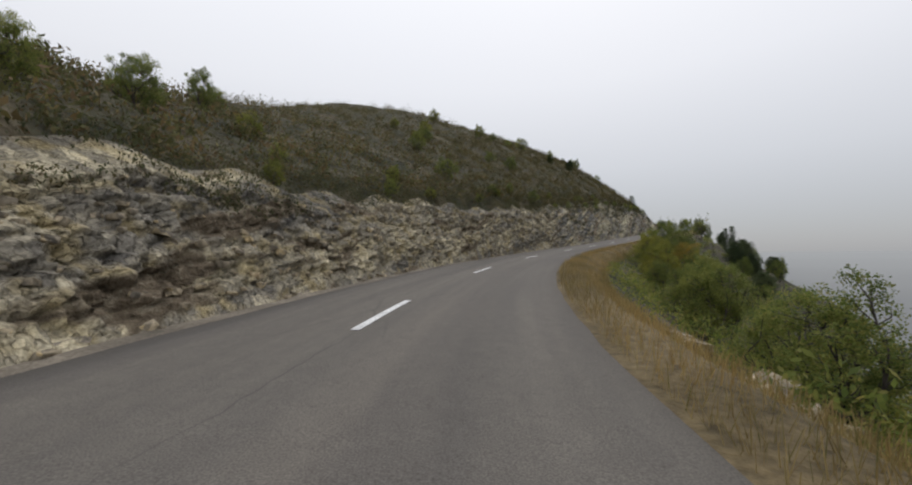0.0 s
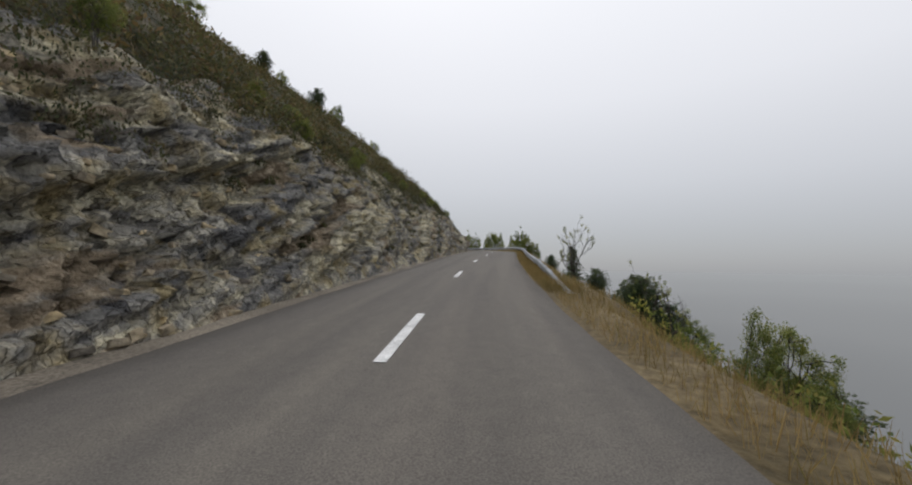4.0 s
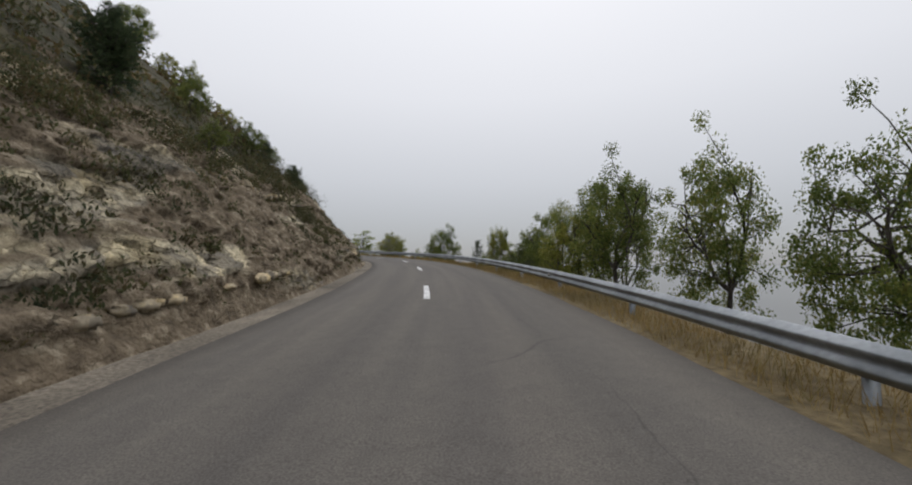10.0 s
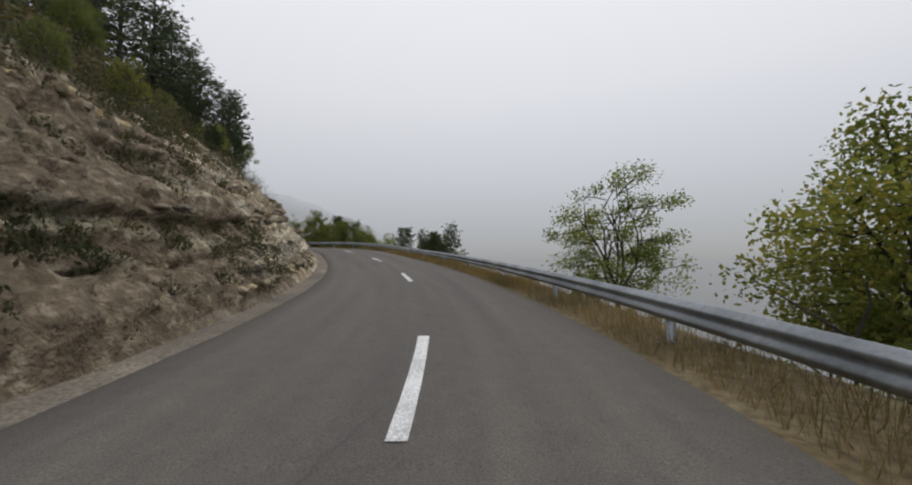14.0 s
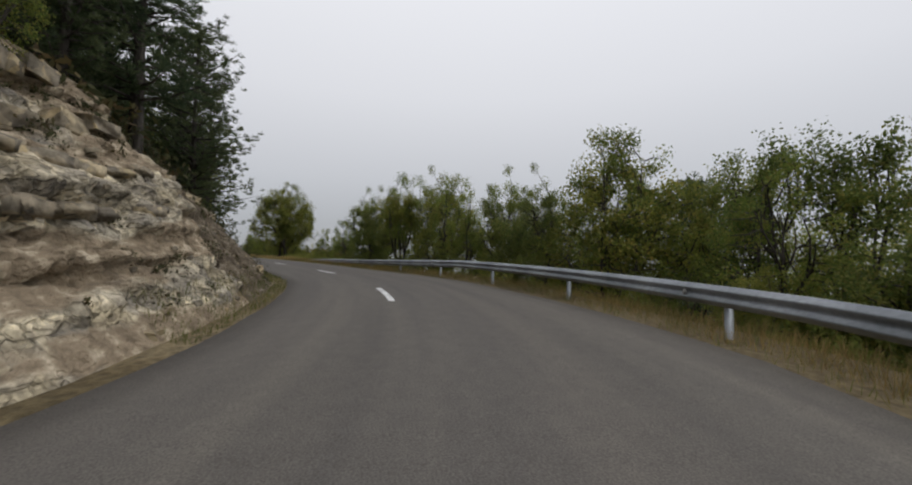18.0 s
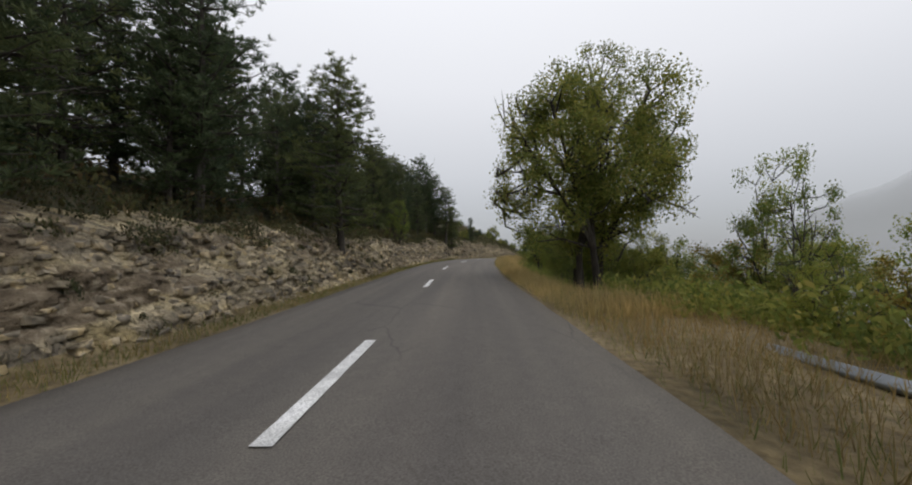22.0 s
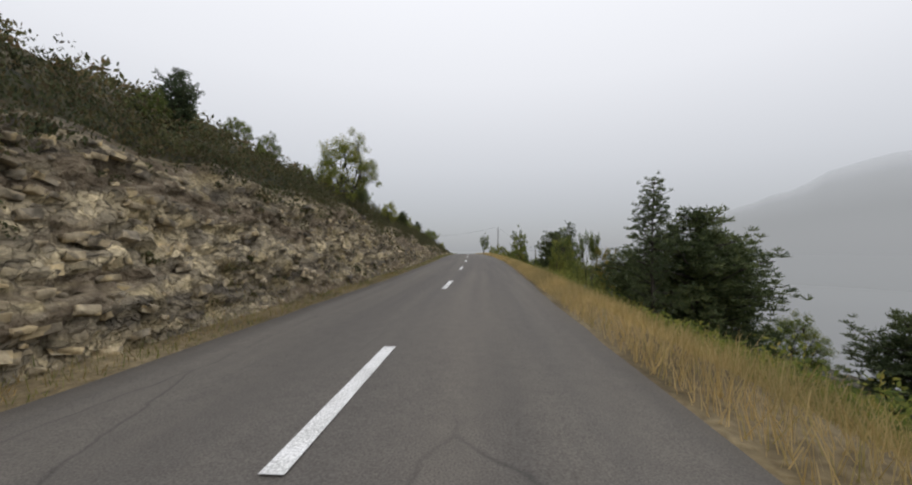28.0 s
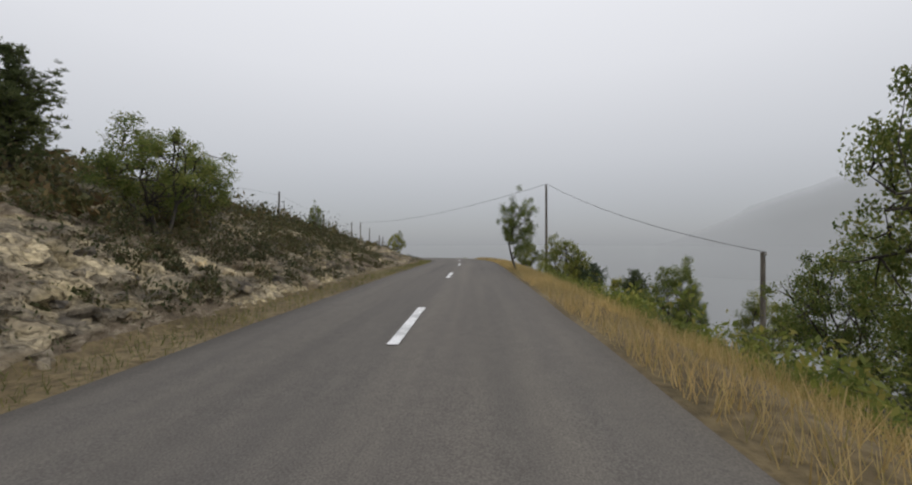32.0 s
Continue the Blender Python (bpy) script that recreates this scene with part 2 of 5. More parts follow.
def foliage(name, cols, through=0.35, rough=0.7):
    """Leaves: colour varies leaf by leaf, and some light comes through."""
    m, n, l, b = material(name, rough)
    geo = n.new("ShaderNodeNewGeometry")
    obj = n.new("ShaderNodeObjectInfo")
    r = ramp_node(n, l, geo.outputs["Random Per Island"], [(i / (len(cols) - 1), c) for i, c in enumerate(cols)])
    r2 = ramp_node(n, l, obj.outputs["Random"], [(0.0, (0.75, 0.8, 0.75)), (0.5, (1.0, 1.0, 1.0)), (1.0, (1.3, 1.15, 0.85))])
    big = noise_node(n, l, 0.6, 2, geo.outputs["Position"])
    r3 = ramp_node(n, l, big.outputs["Fac"], [(0.35, (0.7, 0.75, 0.75)), (0.65, (1.25, 1.2, 1.1))])
    col = blend(n, l, 1.0, r.outputs[0], r2.outputs[0], "MULTIPLY")
    col = blend(n, l, 1.0, col, r3.outputs[0], "MULTIPLY")
    l.new(col, b.inputs["Base Color"])
    tr, mx = n.new("ShaderNodeBsdfTranslucent"), n.new("ShaderNodeMixShader")
    mx.inputs[0].default_value = through
    l.new(col, tr.inputs["Color"])
    l.new(b.outputs[0], mx.inputs[1])
    l.new(tr.outputs[0], mx.inputs[2])
    l.new(mx.outputs[0], n["Material Output"].inputs["Surface"])
    return m


def make_asphalt():
    """Worn asphalt: fine grain, streaks along the lanes, pale wheel tracks, a cracked joint by the middle line."""
    m, n, l, b = material("asphalt", 0.85)
    pos = n.new("ShaderNodeNewGeometry").outputs["Position"]
    at = n.new("ShaderNodeAttribute")
    at.attribute_name = "bed"
    lane = at.outputs["Vector"]

    def scaled(vec, k):
        mp = n.new("ShaderNodeMapping")
        mp.inputs["Scale"].default_value = k
        l.new(vec, mp.inputs["Vector"])
        return mp.outputs["Vector"]

    grain, mid = noise_node(n, l, 70, 3, pos), noise_node(n, l, 5.0, 4, pos)
    streak, wide = noise_node(n, l, 1.0, 4, scaled(lane, (0.12, 2.6, 1.0))), noise_node(n, l, 1.0, 3, scaled(lane, (0.03, 0.55, 1.0)))
    r1 = ramp_node(n, l, grain.outputs["Fac"], [(0.3, (0.083, 0.076, 0.067)), (0.7, (0.156, 0.143, 0.128))])
    r2 = ramp_node(n, l, mid.outputs["Fac"], [(0.3, (0.93, 0.93, 0.93)), (0.7, (1.06, 1.06, 1.05))])
    r3 = ramp_node(n, l, streak.outputs["Fac"], [(0.3, (0.88, 0.88, 0.89)), (0.7, (1.10, 1.09, 1.07))])
    r4 = ramp_node(n, l, wide.outputs["Fac"], [(0.3, (0.84, 0.84, 0.86)), (0.7, (1.12, 1.11, 1.08))])
    col = r1.outputs[0]
    for r in (r2, r3, r4):
        col = blend(n, l, 1.0, col, r.outputs[0], "MULTIPLY")
    # wheel tracks worn pale, the strip between them stained
    sep = n.new("ShaderNodeSeparateXYZ")
    l.new(lane, sep.inputs[0])
    wheel = ramp_node(n, l, sep.outputs["Z"], [(0.0, (0.88, 0.88, 0.88)), (0.1, (1.0, 1.0, 1.0)), (0.2, (1.06, 1.06, 1.05)), (0.3, (0.95, 0.95, 0.95)), (0.42, (1.06, 1.06, 1.05)), (0.52, (1.0, 1.0, 1.0)), (0.62, (1.07, 1.06, 1.05)), (0.74, (0.94, 0.94, 0.94)), (0.86, (1.06, 1.06, 1.05)), (1.0, (0.93, 0.92, 0.9))])
    col = blend(n, l, 1.0, col, wheel.outputs[0], "MULTIPLY")
    # cracks: along the road by the middle, a few across
    add = n.new("ShaderNodeVectorMath")
    add.operation = "MULTIPLY_ADD"
    add.inputs[1].default_value = (0.5, 0.28, 0.0)
    l.new(noise_node(n, l, 1.7, 5, pos).outputs["Color"], add.inputs[0])
    l.new(lane, add.inputs[2])
    vor = n.new("ShaderNodeTexVoronoi")
    vor.feature = "DISTANCE_TO_EDGE"
    vor.inputs["Scale"].default_value = 1.0
    l.new(scaled(add.outputs[0], (0.16, 0.62, 1.0)), vor.inputs["Vector"])
    crack = ramp_node(n, l, vor.outputs["Distance"], [(0.0, (1, 1, 1)), (0.009, (0, 0, 0))])
    where = ramp_node(n, l, noise_node(n, l, 1.0, 2, scaled(lane, (0.07, 0.35, 1.0))).outputs["Fac"], [(0.55, (0, 0, 0)), (0.63, (0.55, 0.55, 0.55))])
    fac = blend(n, l, 1.0, crack.outputs[0], where.outputs[0], "MULTIPLY")
    col = blend(n, l, fac, col, (0.04, 0.038, 0.036))
    l.new(col, b.inputs["Base Color"])
    bp = n.new("ShaderNodeBump")
    bp.inputs["Strength"].default_value, bp.inputs["Distance"].default_value = 0.5, 0.006
    l.new(grain.outputs["Fac"], bp.inputs["Height"])
    l.new(bp.outputs["Normal"], b.inputs["Normal"])
    return m


def make_steel():
    m, n, l, b = material("galvanised_steel", 0.5, 0.75)
    pos = n.new("ShaderNodeNewGeometry").outputs["Position"]
    n1, n2 = noise_node(n, l, 1.1, 5, pos), noise_node(n, l, 14, 4, pos)
    r1 = ramp_node(n, l, n1.outputs["Fac"], [(0.35, (0.24, 0.26, 0.275)), (0.65, (0.40, 0.42, 0.44))])
    r2 = ramp_node(n, l, n2.outputs["Fac"], [(0.35, (0.8, 0.8, 0.8)), (0.65, (1.1, 1.1, 1.1))])
    l.new(blend(n, l, 1.0, r1.outputs[0], r2.outputs[0], "MULTIPLY"), b.inputs["Base Color"])
    r3 = ramp_node(n, l, n2.outputs["Fac"], [(0.3, (0.4, 0.4, 0.4)), (0.7, (0.65, 0.65, 0.65))])
    l.new(r3.outputs[0], b.inputs["Roughness"])
    return m


ASPHALT, STEEL = make_asphalt(), make_steel()
PAINT = earthy("road_paint", (0.5, 0.5, 0.49), (0.68, 0.68, 0.66), (0.78, 0.78, 0.77), 3.0, 60, 0.2, 0.7, dist=0.004)
TAR = earthy("tar", (0.05, 0.047, 0.045), (0.066, 0.062, 0.059), (0.085, 0.08, 0.076), 2.0, 40, 0.3, 0.7, dist=0.004)
SHOULDER = earthy("pale_gravel", (0.12, 0.104, 0.082), (0.185, 0.16, 0.126), (0.26, 0.225, 0.175), 0.7, 22, 0.7, dist=0.03)
ROCK = bedded("limestone", (0.20, 0.188, 0.165), (0.30, 0.275, 0.222), (0.42, 0.38, 0.285), 0.1, (2.9, 2.1), 0.6, 0.8)
MARL = bedded("grey_marl", (0.155, 0.155, 0.154), (0.24, 0.233, 0.214), (0.40, 0.375, 0.29), 0.17, (3.2, 3.4), 0.6, 1.5, 1.5)
TAN_ROCK = bedded("tan_limestone", (0.17, 0.153, 0.122), (0.28, 0.247, 0.188), (0.43, 0.385, 0.29), 0.7, (2.4, 3.2), 0.35, 2.2, 1.3)
BANK = bedded("rubbly_bank", (0.14, 0.12, 0.092), (0.25, 0.215, 0.155), (0.39, 0.335, 0.235), 0.3, (3.0, 3.4), 0.5, 2.2, 1.2)
PALE_ROCK = bedded("pale_tan_limestone", (0.33, 0.298, 0.242), (0.48, 0.43, 0.34), (0.62, 0.56, 0.44), 0.5, (2.2, 3.4), 0.3, 3.0, 2.3)
EARTH = bedded("bare_earth", (0.12, 0.095, 0.068), (0.2, 0.158, 0.11), (0.34, 0.29, 0.22), 1.2, (2.5, 3.5))
STONE = earthy("limestone_block", (0.2, 0.183, 0.155), (0.33, 0.295, 0.235), (0.48, 0.42, 0.31), 0.5, 7.0, 0.9, vary="object", dist=0.06, cells=6.0)
STONES = earthy("limestone_rubble", (0.19, 0.172, 0.142), (0.32, 0.283, 0.22), (0.46, 0.40, 0.29), 0.5, 7.0, 0.9, vary="island", dist=0.06, cells=6.0)
SOIL = earthy("hillside_soil", (0.036, 0.038, 0.022), (0.06, 0.056, 0.032), (0.12, 0.10, 0.065), 0.5, 1.6, 1.0, dist=0.5)
VERGE = earthy("dry_verge", (0.085, 0.066, 0.033), (0.14, 0.106, 0.055), (0.20, 0.158, 0.09), 0.5, 9.0, 1.0, dist=0.06)
# glowing sheet for the fog; its emission brightens with distance to meet the sky
FOG_GLOW, _n, _l, _b = material("fog_glow_sheet", 1.0)
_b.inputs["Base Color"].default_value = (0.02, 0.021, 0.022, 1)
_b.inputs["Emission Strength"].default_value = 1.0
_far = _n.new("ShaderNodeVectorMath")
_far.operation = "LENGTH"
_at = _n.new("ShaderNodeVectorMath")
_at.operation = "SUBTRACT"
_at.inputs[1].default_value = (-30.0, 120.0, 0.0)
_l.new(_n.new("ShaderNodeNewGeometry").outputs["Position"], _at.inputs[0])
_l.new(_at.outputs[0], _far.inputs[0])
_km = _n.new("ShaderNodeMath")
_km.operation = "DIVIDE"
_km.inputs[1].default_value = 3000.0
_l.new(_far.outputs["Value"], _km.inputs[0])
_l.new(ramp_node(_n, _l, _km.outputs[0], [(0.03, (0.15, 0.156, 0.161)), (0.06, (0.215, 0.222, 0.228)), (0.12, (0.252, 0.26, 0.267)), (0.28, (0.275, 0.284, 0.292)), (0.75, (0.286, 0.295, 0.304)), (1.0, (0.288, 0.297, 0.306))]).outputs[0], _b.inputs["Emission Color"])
# haze over the far hill, put in as even emission and partial transparency
HAZE_GLOW, _n, _l, _b = material("hill_haze_glow", 1.0)
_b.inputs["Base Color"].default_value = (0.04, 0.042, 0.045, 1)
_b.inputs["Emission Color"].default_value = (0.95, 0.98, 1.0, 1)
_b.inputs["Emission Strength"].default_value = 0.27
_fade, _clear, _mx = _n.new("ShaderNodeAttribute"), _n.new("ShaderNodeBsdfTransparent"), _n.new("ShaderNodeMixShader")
# here the bed attribute holds the opacity of the painted haze
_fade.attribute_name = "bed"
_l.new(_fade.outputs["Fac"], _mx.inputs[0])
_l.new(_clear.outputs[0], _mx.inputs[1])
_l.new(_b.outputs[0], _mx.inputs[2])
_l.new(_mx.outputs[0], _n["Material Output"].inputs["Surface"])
BARK = earthy("bark", (0.035, 0.03, 0.025), (0.065, 0.056, 0.046), (0.12, 0.11, 0.095), 1.5, 16, 1.0, dist=0.03, stretch=(1, 1, 0.25))
WOOD = earthy("weathered_wood", (0.09, 0.075, 0.06), (0.15, 0.13, 0.105), (0.22, 0.2, 0.17), 2.0, 20, 0.6, dist=0.01, stretch=(1, 1, 0.15))
OAK_LEAF = foliage("oak_leaves", [(0.10, 0.14, 0.04), (0.16, 0.20, 0.055), (0.215, 0.245, 0.068), (0.275, 0.25, 0.08)], 0.55)
LIGHT_LEAF = foliage("pale_oak_leaves", [(0.13, 0.19, 0.045), (0.195, 0.25, 0.06), (0.26, 0.29, 0.07), (0.31, 0.275, 0.075)], 0.6)
YELLOW_LEAF = foliage("autumn_leaves", [(0.12, 0.14, 0.035), (0.20, 0.19, 0.045), (0.29, 0.22, 0.05), (0.32, 0.19, 0.045)])
PINE_LEAF = foliage("pine_needles", [(0.055, 0.08, 0.045), (0.085, 0.115, 0.06), (0.12, 0.145, 0.072)], 0.45)
SCRUB_LEAF = foliage("scrub_leaves", [(0.055, 0.062, 0.032), (0.085, 0.092, 0.042), (0.12, 0.12, 0.055), (0.15, 0.115, 0.06), (0.115, 0.082, 0.05)], 0.35)
GRASS = foliage("dry_grass", [(0.20, 0.135, 0.055), (0.31, 0.215, 0.09), (0.40, 0.29, 0.135), (0.17, 0.15, 0.055)], 0.5, 0.85)
STRAW = foliage("straw", [(0.28, 0.215, 0.10), (0.42, 0.33, 0.17), (0.52, 0.42, 0.24), (0.24, 0.22, 0.085)], 0.5, 0.85)
GREEN_GRASS = foliage("roadside_grass", [(0.11, 0.14, 0.04), (0.19, 0.2, 0.065), (0.3, 0.24, 0.1)], 0.5, 0.85)
CABLE, _n, _l, _b = material("cable", 0.7)
_b.inputs["Base Color"].default_value = (0.05, 0.05, 0.05, 1)
REFLECT, _n, _l, _b = material("reflector", 0.3)
_b.inputs["Base Color"].default_value = (0.4, 0.39, 0.37, 1)


# ---- building helpers ----
def mark_bed(me, values):
    """Each vertex's place along the bank and among the beds, for the material."""
    a = me.attributes.new("bed", "FLOAT_VECTOR", "POINT")
    a.data.foreach_set("vector", np.asarray(values, np.float32).ravel())
    return me


def mesh_of(name, verts, faces, mat, smooth=False):
    """A mesh from arrays: verts n x 3, faces n x 3 or n x 4."""
    verts, faces = np.asarray(verts, np.float32), np.asarray(faces, np.int32)
    me = bpy.data.meshes.new(name)
    k = faces.shape[1]
    me.vertices.add(len(verts))
    me.vertices.foreach_set("co", verts.ravel())
    me.loops.add(faces.size)
    me.loops.foreach_set("vertex_index", faces.ravel())
    me.polygons.add(len(faces))
    me.polygons.foreach_set("loop_start", np.arange(0, faces.size, k, dtype=np.int32))
    me.update(calc_edges=True)
    if smooth:
        me.polygons.foreach_set("use_smooth", np.ones(len(faces), bool))
    me.materials.append(mat)
    return me


def part(name, me, parent, label=""):
    ob = new(name, me)
    ob.parent = parent
    return tagged(ob, label)


def empty(name, at, label, category, group="", kind=""):
    ob = new(name)
    ob.location = at
    ob.empty_display_size = 0.2
    return tagged(ob, label, category, group, kind)


def strip(grid):
    """Verts and quads of an n x m grid of places."""
    n, m = grid.shape[:2]
    i = np.arange(n * m).reshape(n, m)
    f = np.stack([i[:-1, :-1], i[:-1, 1:], i[1:, 1:], i[1:, :-1]], -1).reshape(-1, 4)
    return grid.reshape(-1, 3), f


def hash01(*k):
    """Steady random numbers in 0..1 for arrays of whole numbers."""
    h = np.zeros(np.broadcast(*k).shape)
    for i, a in enumerate(k):
        h = h + np.asarray(a, float) * (12.9898 + 65.233 * i)
    v = np.sin(h) * 43758.5453
    return v - np.floor(v)


def wave(x, y, seed=0):
    """Smooth unevenness, about -1..1."""
    out = np.zeros(np.broadcast(x, y).shape)
    rng = np.random.RandomState(seed)
    for i in range(7):
        a, f, p = rng.uniform(0, 6.28), 1.55**i, rng.uniform(0, 6.28)
        out = out + np.sin((x * np.cos(a) + y * np.sin(a)) * f + p) / (1.25**i)
    return out / 2.6


# ---- the lie of the land, by station ----
def by_station(pairs):
    a = np.array(pairs, float)
    return lambda s: np.interp(s, a[:, 0], a[:, 1])


LEFT = by_station([(-50, -5.0), (5, -5.0), (18, -4.8), (30, -4.1), (70, -3.9), (84, -4.1), (96, -3.75), (108, -3.0), (119, -2.9), (131, -3.3), (143, -3.5), (155, -3.2), (167, -3.35), (201, -3.5), (213, -3.4), (221, -3.0), (231, -3.1), (240, -3.8), (252, -4.15), (290, -4.2), (328, -3.75), (345, -3.75), (380, -3.6), (470, -3.6)])
RIGHT = by_station([(-50, 1.4), (30, 1.4), (70, 1.75), (84, 1.75), (96, 2.05), (108, 2.4), (119, 2.7), (131, 2.55), (144, 2.2), (160, 2.25), (200, 1.85), (212, 2.6), (221, 3.7), (231, 3.15), (240, 2.25), (253, 1.75), (268, 1.28), (291, 1.28), (328, 1.75), (343, 2.1), (357, 2.3), (372, 1.95), (381, 1.65), (470, 1.65)])
MIDDLE = by_station([(-50, -1.9), (8, -2.05), (20, -1.7), (36, -1.03), (80, -1.05), (96, -0.72), (103, -0.4), (110, -0.3), (118, -0.4), (128, -0.42), (139, -0.85), (148, -0.85), (159, -0.4), (168, -0.55), (180, -0.4), (208, -0.85), (218, -0.4), (228, -0.6), (239, -1.1), (258, -1.45), (268, -1.65), (277, -1.85), (288, -1.4), (298, -1.05), (318, -1.2), (338, -1.02), (372, -0.92), (388, -1.05), (470, -1.0)])
RAIL = by_station([(60, 2.35), (84, 2.45), (96, 2.75), (108, 3.1), (119, 3.4), (131, 3.25), (144, 2.9), (160, 2.95), (200, 2.5), (212, 3.25), (221, 4.2), (231, 3.7), (240, 3.1), (250, 3.3), (258, 3.6), (263, 4.1)])
FACE_H = by_station([(-50, 2.4), (0, 2.6), (20, 3.2), (35, 3.6), (60, 4.6), (80, 5.2), (100, 4.4), (112, 3.4), (130, 3.6), (155, 3.8), (175, 4.0), (200, 5.0), (215, 4.6), (226, 3.6), (240, 2.2), (260, 1.9), (290, 1.8), (310, 2.5), (335, 2.9), (360, 2.3), (380, 1.9), (400, 1.7), (425, 1.0), (470, 0.8)])
FACE_RUN = by_station([(-50, 2.2), (0, 2.2), (20, 1.5), (35, 1.0), (60, 2.4), (80, 3.6), (100, 3.0), (112, 1.8), (130, 3.2), (155, 3.4), (175, 3.2), (200, 4.6), (215, 3.6), (226, 2.8), (240, 3.2), (260, 1.9), (290, 1.3), (310, 1.1), (335, 1.1), (360, 1.5), (380, 2.6), (420, 4.0), (470, 4.0)])
UPPER = by_station([(-50, 0.55), (0, 0.6), (20, 0.65), (35, 0.85), (60, 1.0), (100, 1.0), (130, 0.95), (175, 0.9), (215, 0.8), (240, 0.55), (260, 0.42), (290, 0.40), (310, 0.6), (335, 0.72), (360, 0.62), (380, 0.48), (400, 0.42), (430, 0.2), (470, 0.15)])
REACH = by_station([(-50, 20), (0, 22), (35, 28), (60, 40), (110, 42), (130, 55), (175, 55), (215, 40), (240, 25), (300, 16), (380, 10), (470, 10)])
SHELF = by_station([(-50, 0.5), (100, 0.45), (112, 0.5), (210, 0.5), (222, 0.35), (252, 0.7), (345, 0.75), (380, 0.9), (470, 1.0)])
DROP = by_station([(-50, 0.5), (60, 0.75), (212, 0.7), (222, 0.42), (258, 0.4), (275, 0.5), (300, 0.5), (340, 0.45), (400, 0.42), (470, 0.4)])


def land(s, lat):
    """Height of the ground over the axis."""
    dl = (LEFT(s) - SHELF(s)) - lat
    run, top = FACE_RUN(s), FACE_H(s)
    up = np.where(dl < run, top * np.clip(dl, 0, None) / run, top + UPPER(s) * REACH(s) * (1 - np.exp(-np.clip(dl - run, 0, None) / REACH(s))))
    dr = lat - np.maximum(RIGHT(s) + 0.9, np.where((s > 60) & (s < 264), RAIL(np.clip(s, 60, 263)) + 0.7, 0))
    down = -DROP(s) * 150 * (1 - np.exp(-np.clip(dr, 0, None) / 150))
    bump = wave(s * 0.9, lat * 0.9, 3) * np.clip((np.abs(lat) - 6) / 6, 0, 1) * 0.5
    return np.where(dl > 0, up, np.where(dr > 0, down, -0.03)) + bump


def station_of(x, y):
    """The nearest station and the offset from the axis, for arrays of places."""
    ax, ay, ayaw, a_s = AX[::4], AY[::4], AYAW[::4], AS[::4]
    s, lat = np.empty(len(x)), np.empty(len(x))
    for i in range(0, len(x), 4000):
        d = (x[i:i + 4000, None] - ax) ** 2 + (y[i:i + 4000, None] - ay) ** 2
        j = d.argmin(1)
        dx, dy = x[i:i + 4000] - ax[j], y[i:i + 4000] - ay[j]
        along = -np.sin(ayaw[j]) * dx + np.cos(ayaw[j]) * dy
        side = np.cos(ayaw[j]) * dx + np.sin(ayaw[j]) * dy
        s[i:i + 4000] = a_s[j] + np.clip(along, -1.2, 1.2)
        lat[i:i + 4000] = np.sign(side) * np.sqrt(d[np.arange(len(j)), j])
    return s, lat


# ---- ground, glowing sheet for the valley fog ----
def build_ground():
    lo, hi, cell = (AX.min() - 75, AY.min() - 40), (AX.max() + 75, AY.max() + 60), 2.0
    gx, gy = np.arange(lo[0], hi[0], cell), np.arange(lo[1], hi[1], cell)
    px, py = np.meshgrid(gx, gy, indexing="ij")
    s, lat = station_of(px.ravel(), py.ravel())
    z = axis(s)[2] + land(s, lat)
    near = (lat > LEFT(s) - SHELF(s) - FACE_RUN(s) - 1.2) & (lat < np.maximum(RIGHT(s) + 1.6, RAIL(s) * ((s > 60) & (s < 264)) + 1.2))
    z = np.where(near, np.minimum(z, axis(s)[2]) - 0.45, z)
    z = np.maximum(z, -60)
    g = np.stack([px, py, z.reshape(px.shape)], -1)
    # towards the rim it sinks under the fog sheet, then runs out to the horizon
    inn = np.minimum(np.minimum(px - px.min(), px.max() - px), np.minimum(py - py.min(), py.max() - py))
    g[..., 2] = np.minimum(g[..., 2], np.where(inn < 34, -70 + inn * 3.4, 1e3))
    g[0, :, 0] -= 3500
    g[-1, :, 0] += 3500
    g[:, 0, 1] -= 3500
    g[:, -1, 1] += 3500
    for e in (g[0], g[-1], g[:, 0], g[:, -1]):
        e[:, 2] = -70
    v, f = strip(g)
    ob = new("ground", mesh_of("ground", v, f[:, ::-1], SOIL, True))
    tagged(ob, "brown hillside soil with stones and thin scrub, above and below the road", "ground", kind="structure")


def build_fog_sheet():
    # a nearly flat disc that glows in place of real valley fog
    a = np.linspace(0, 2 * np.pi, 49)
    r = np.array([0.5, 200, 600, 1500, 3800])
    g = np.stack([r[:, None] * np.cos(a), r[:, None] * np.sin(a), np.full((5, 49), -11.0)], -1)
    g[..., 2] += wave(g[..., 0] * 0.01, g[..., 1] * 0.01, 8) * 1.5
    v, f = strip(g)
    ob = new("backdrop", mesh_of("backdrop", v, f, FOG_GLOW, True))
    tagged(ob, "glowing grey sheet standing in for the fog in the valley below the road", "fog", kind="structure")


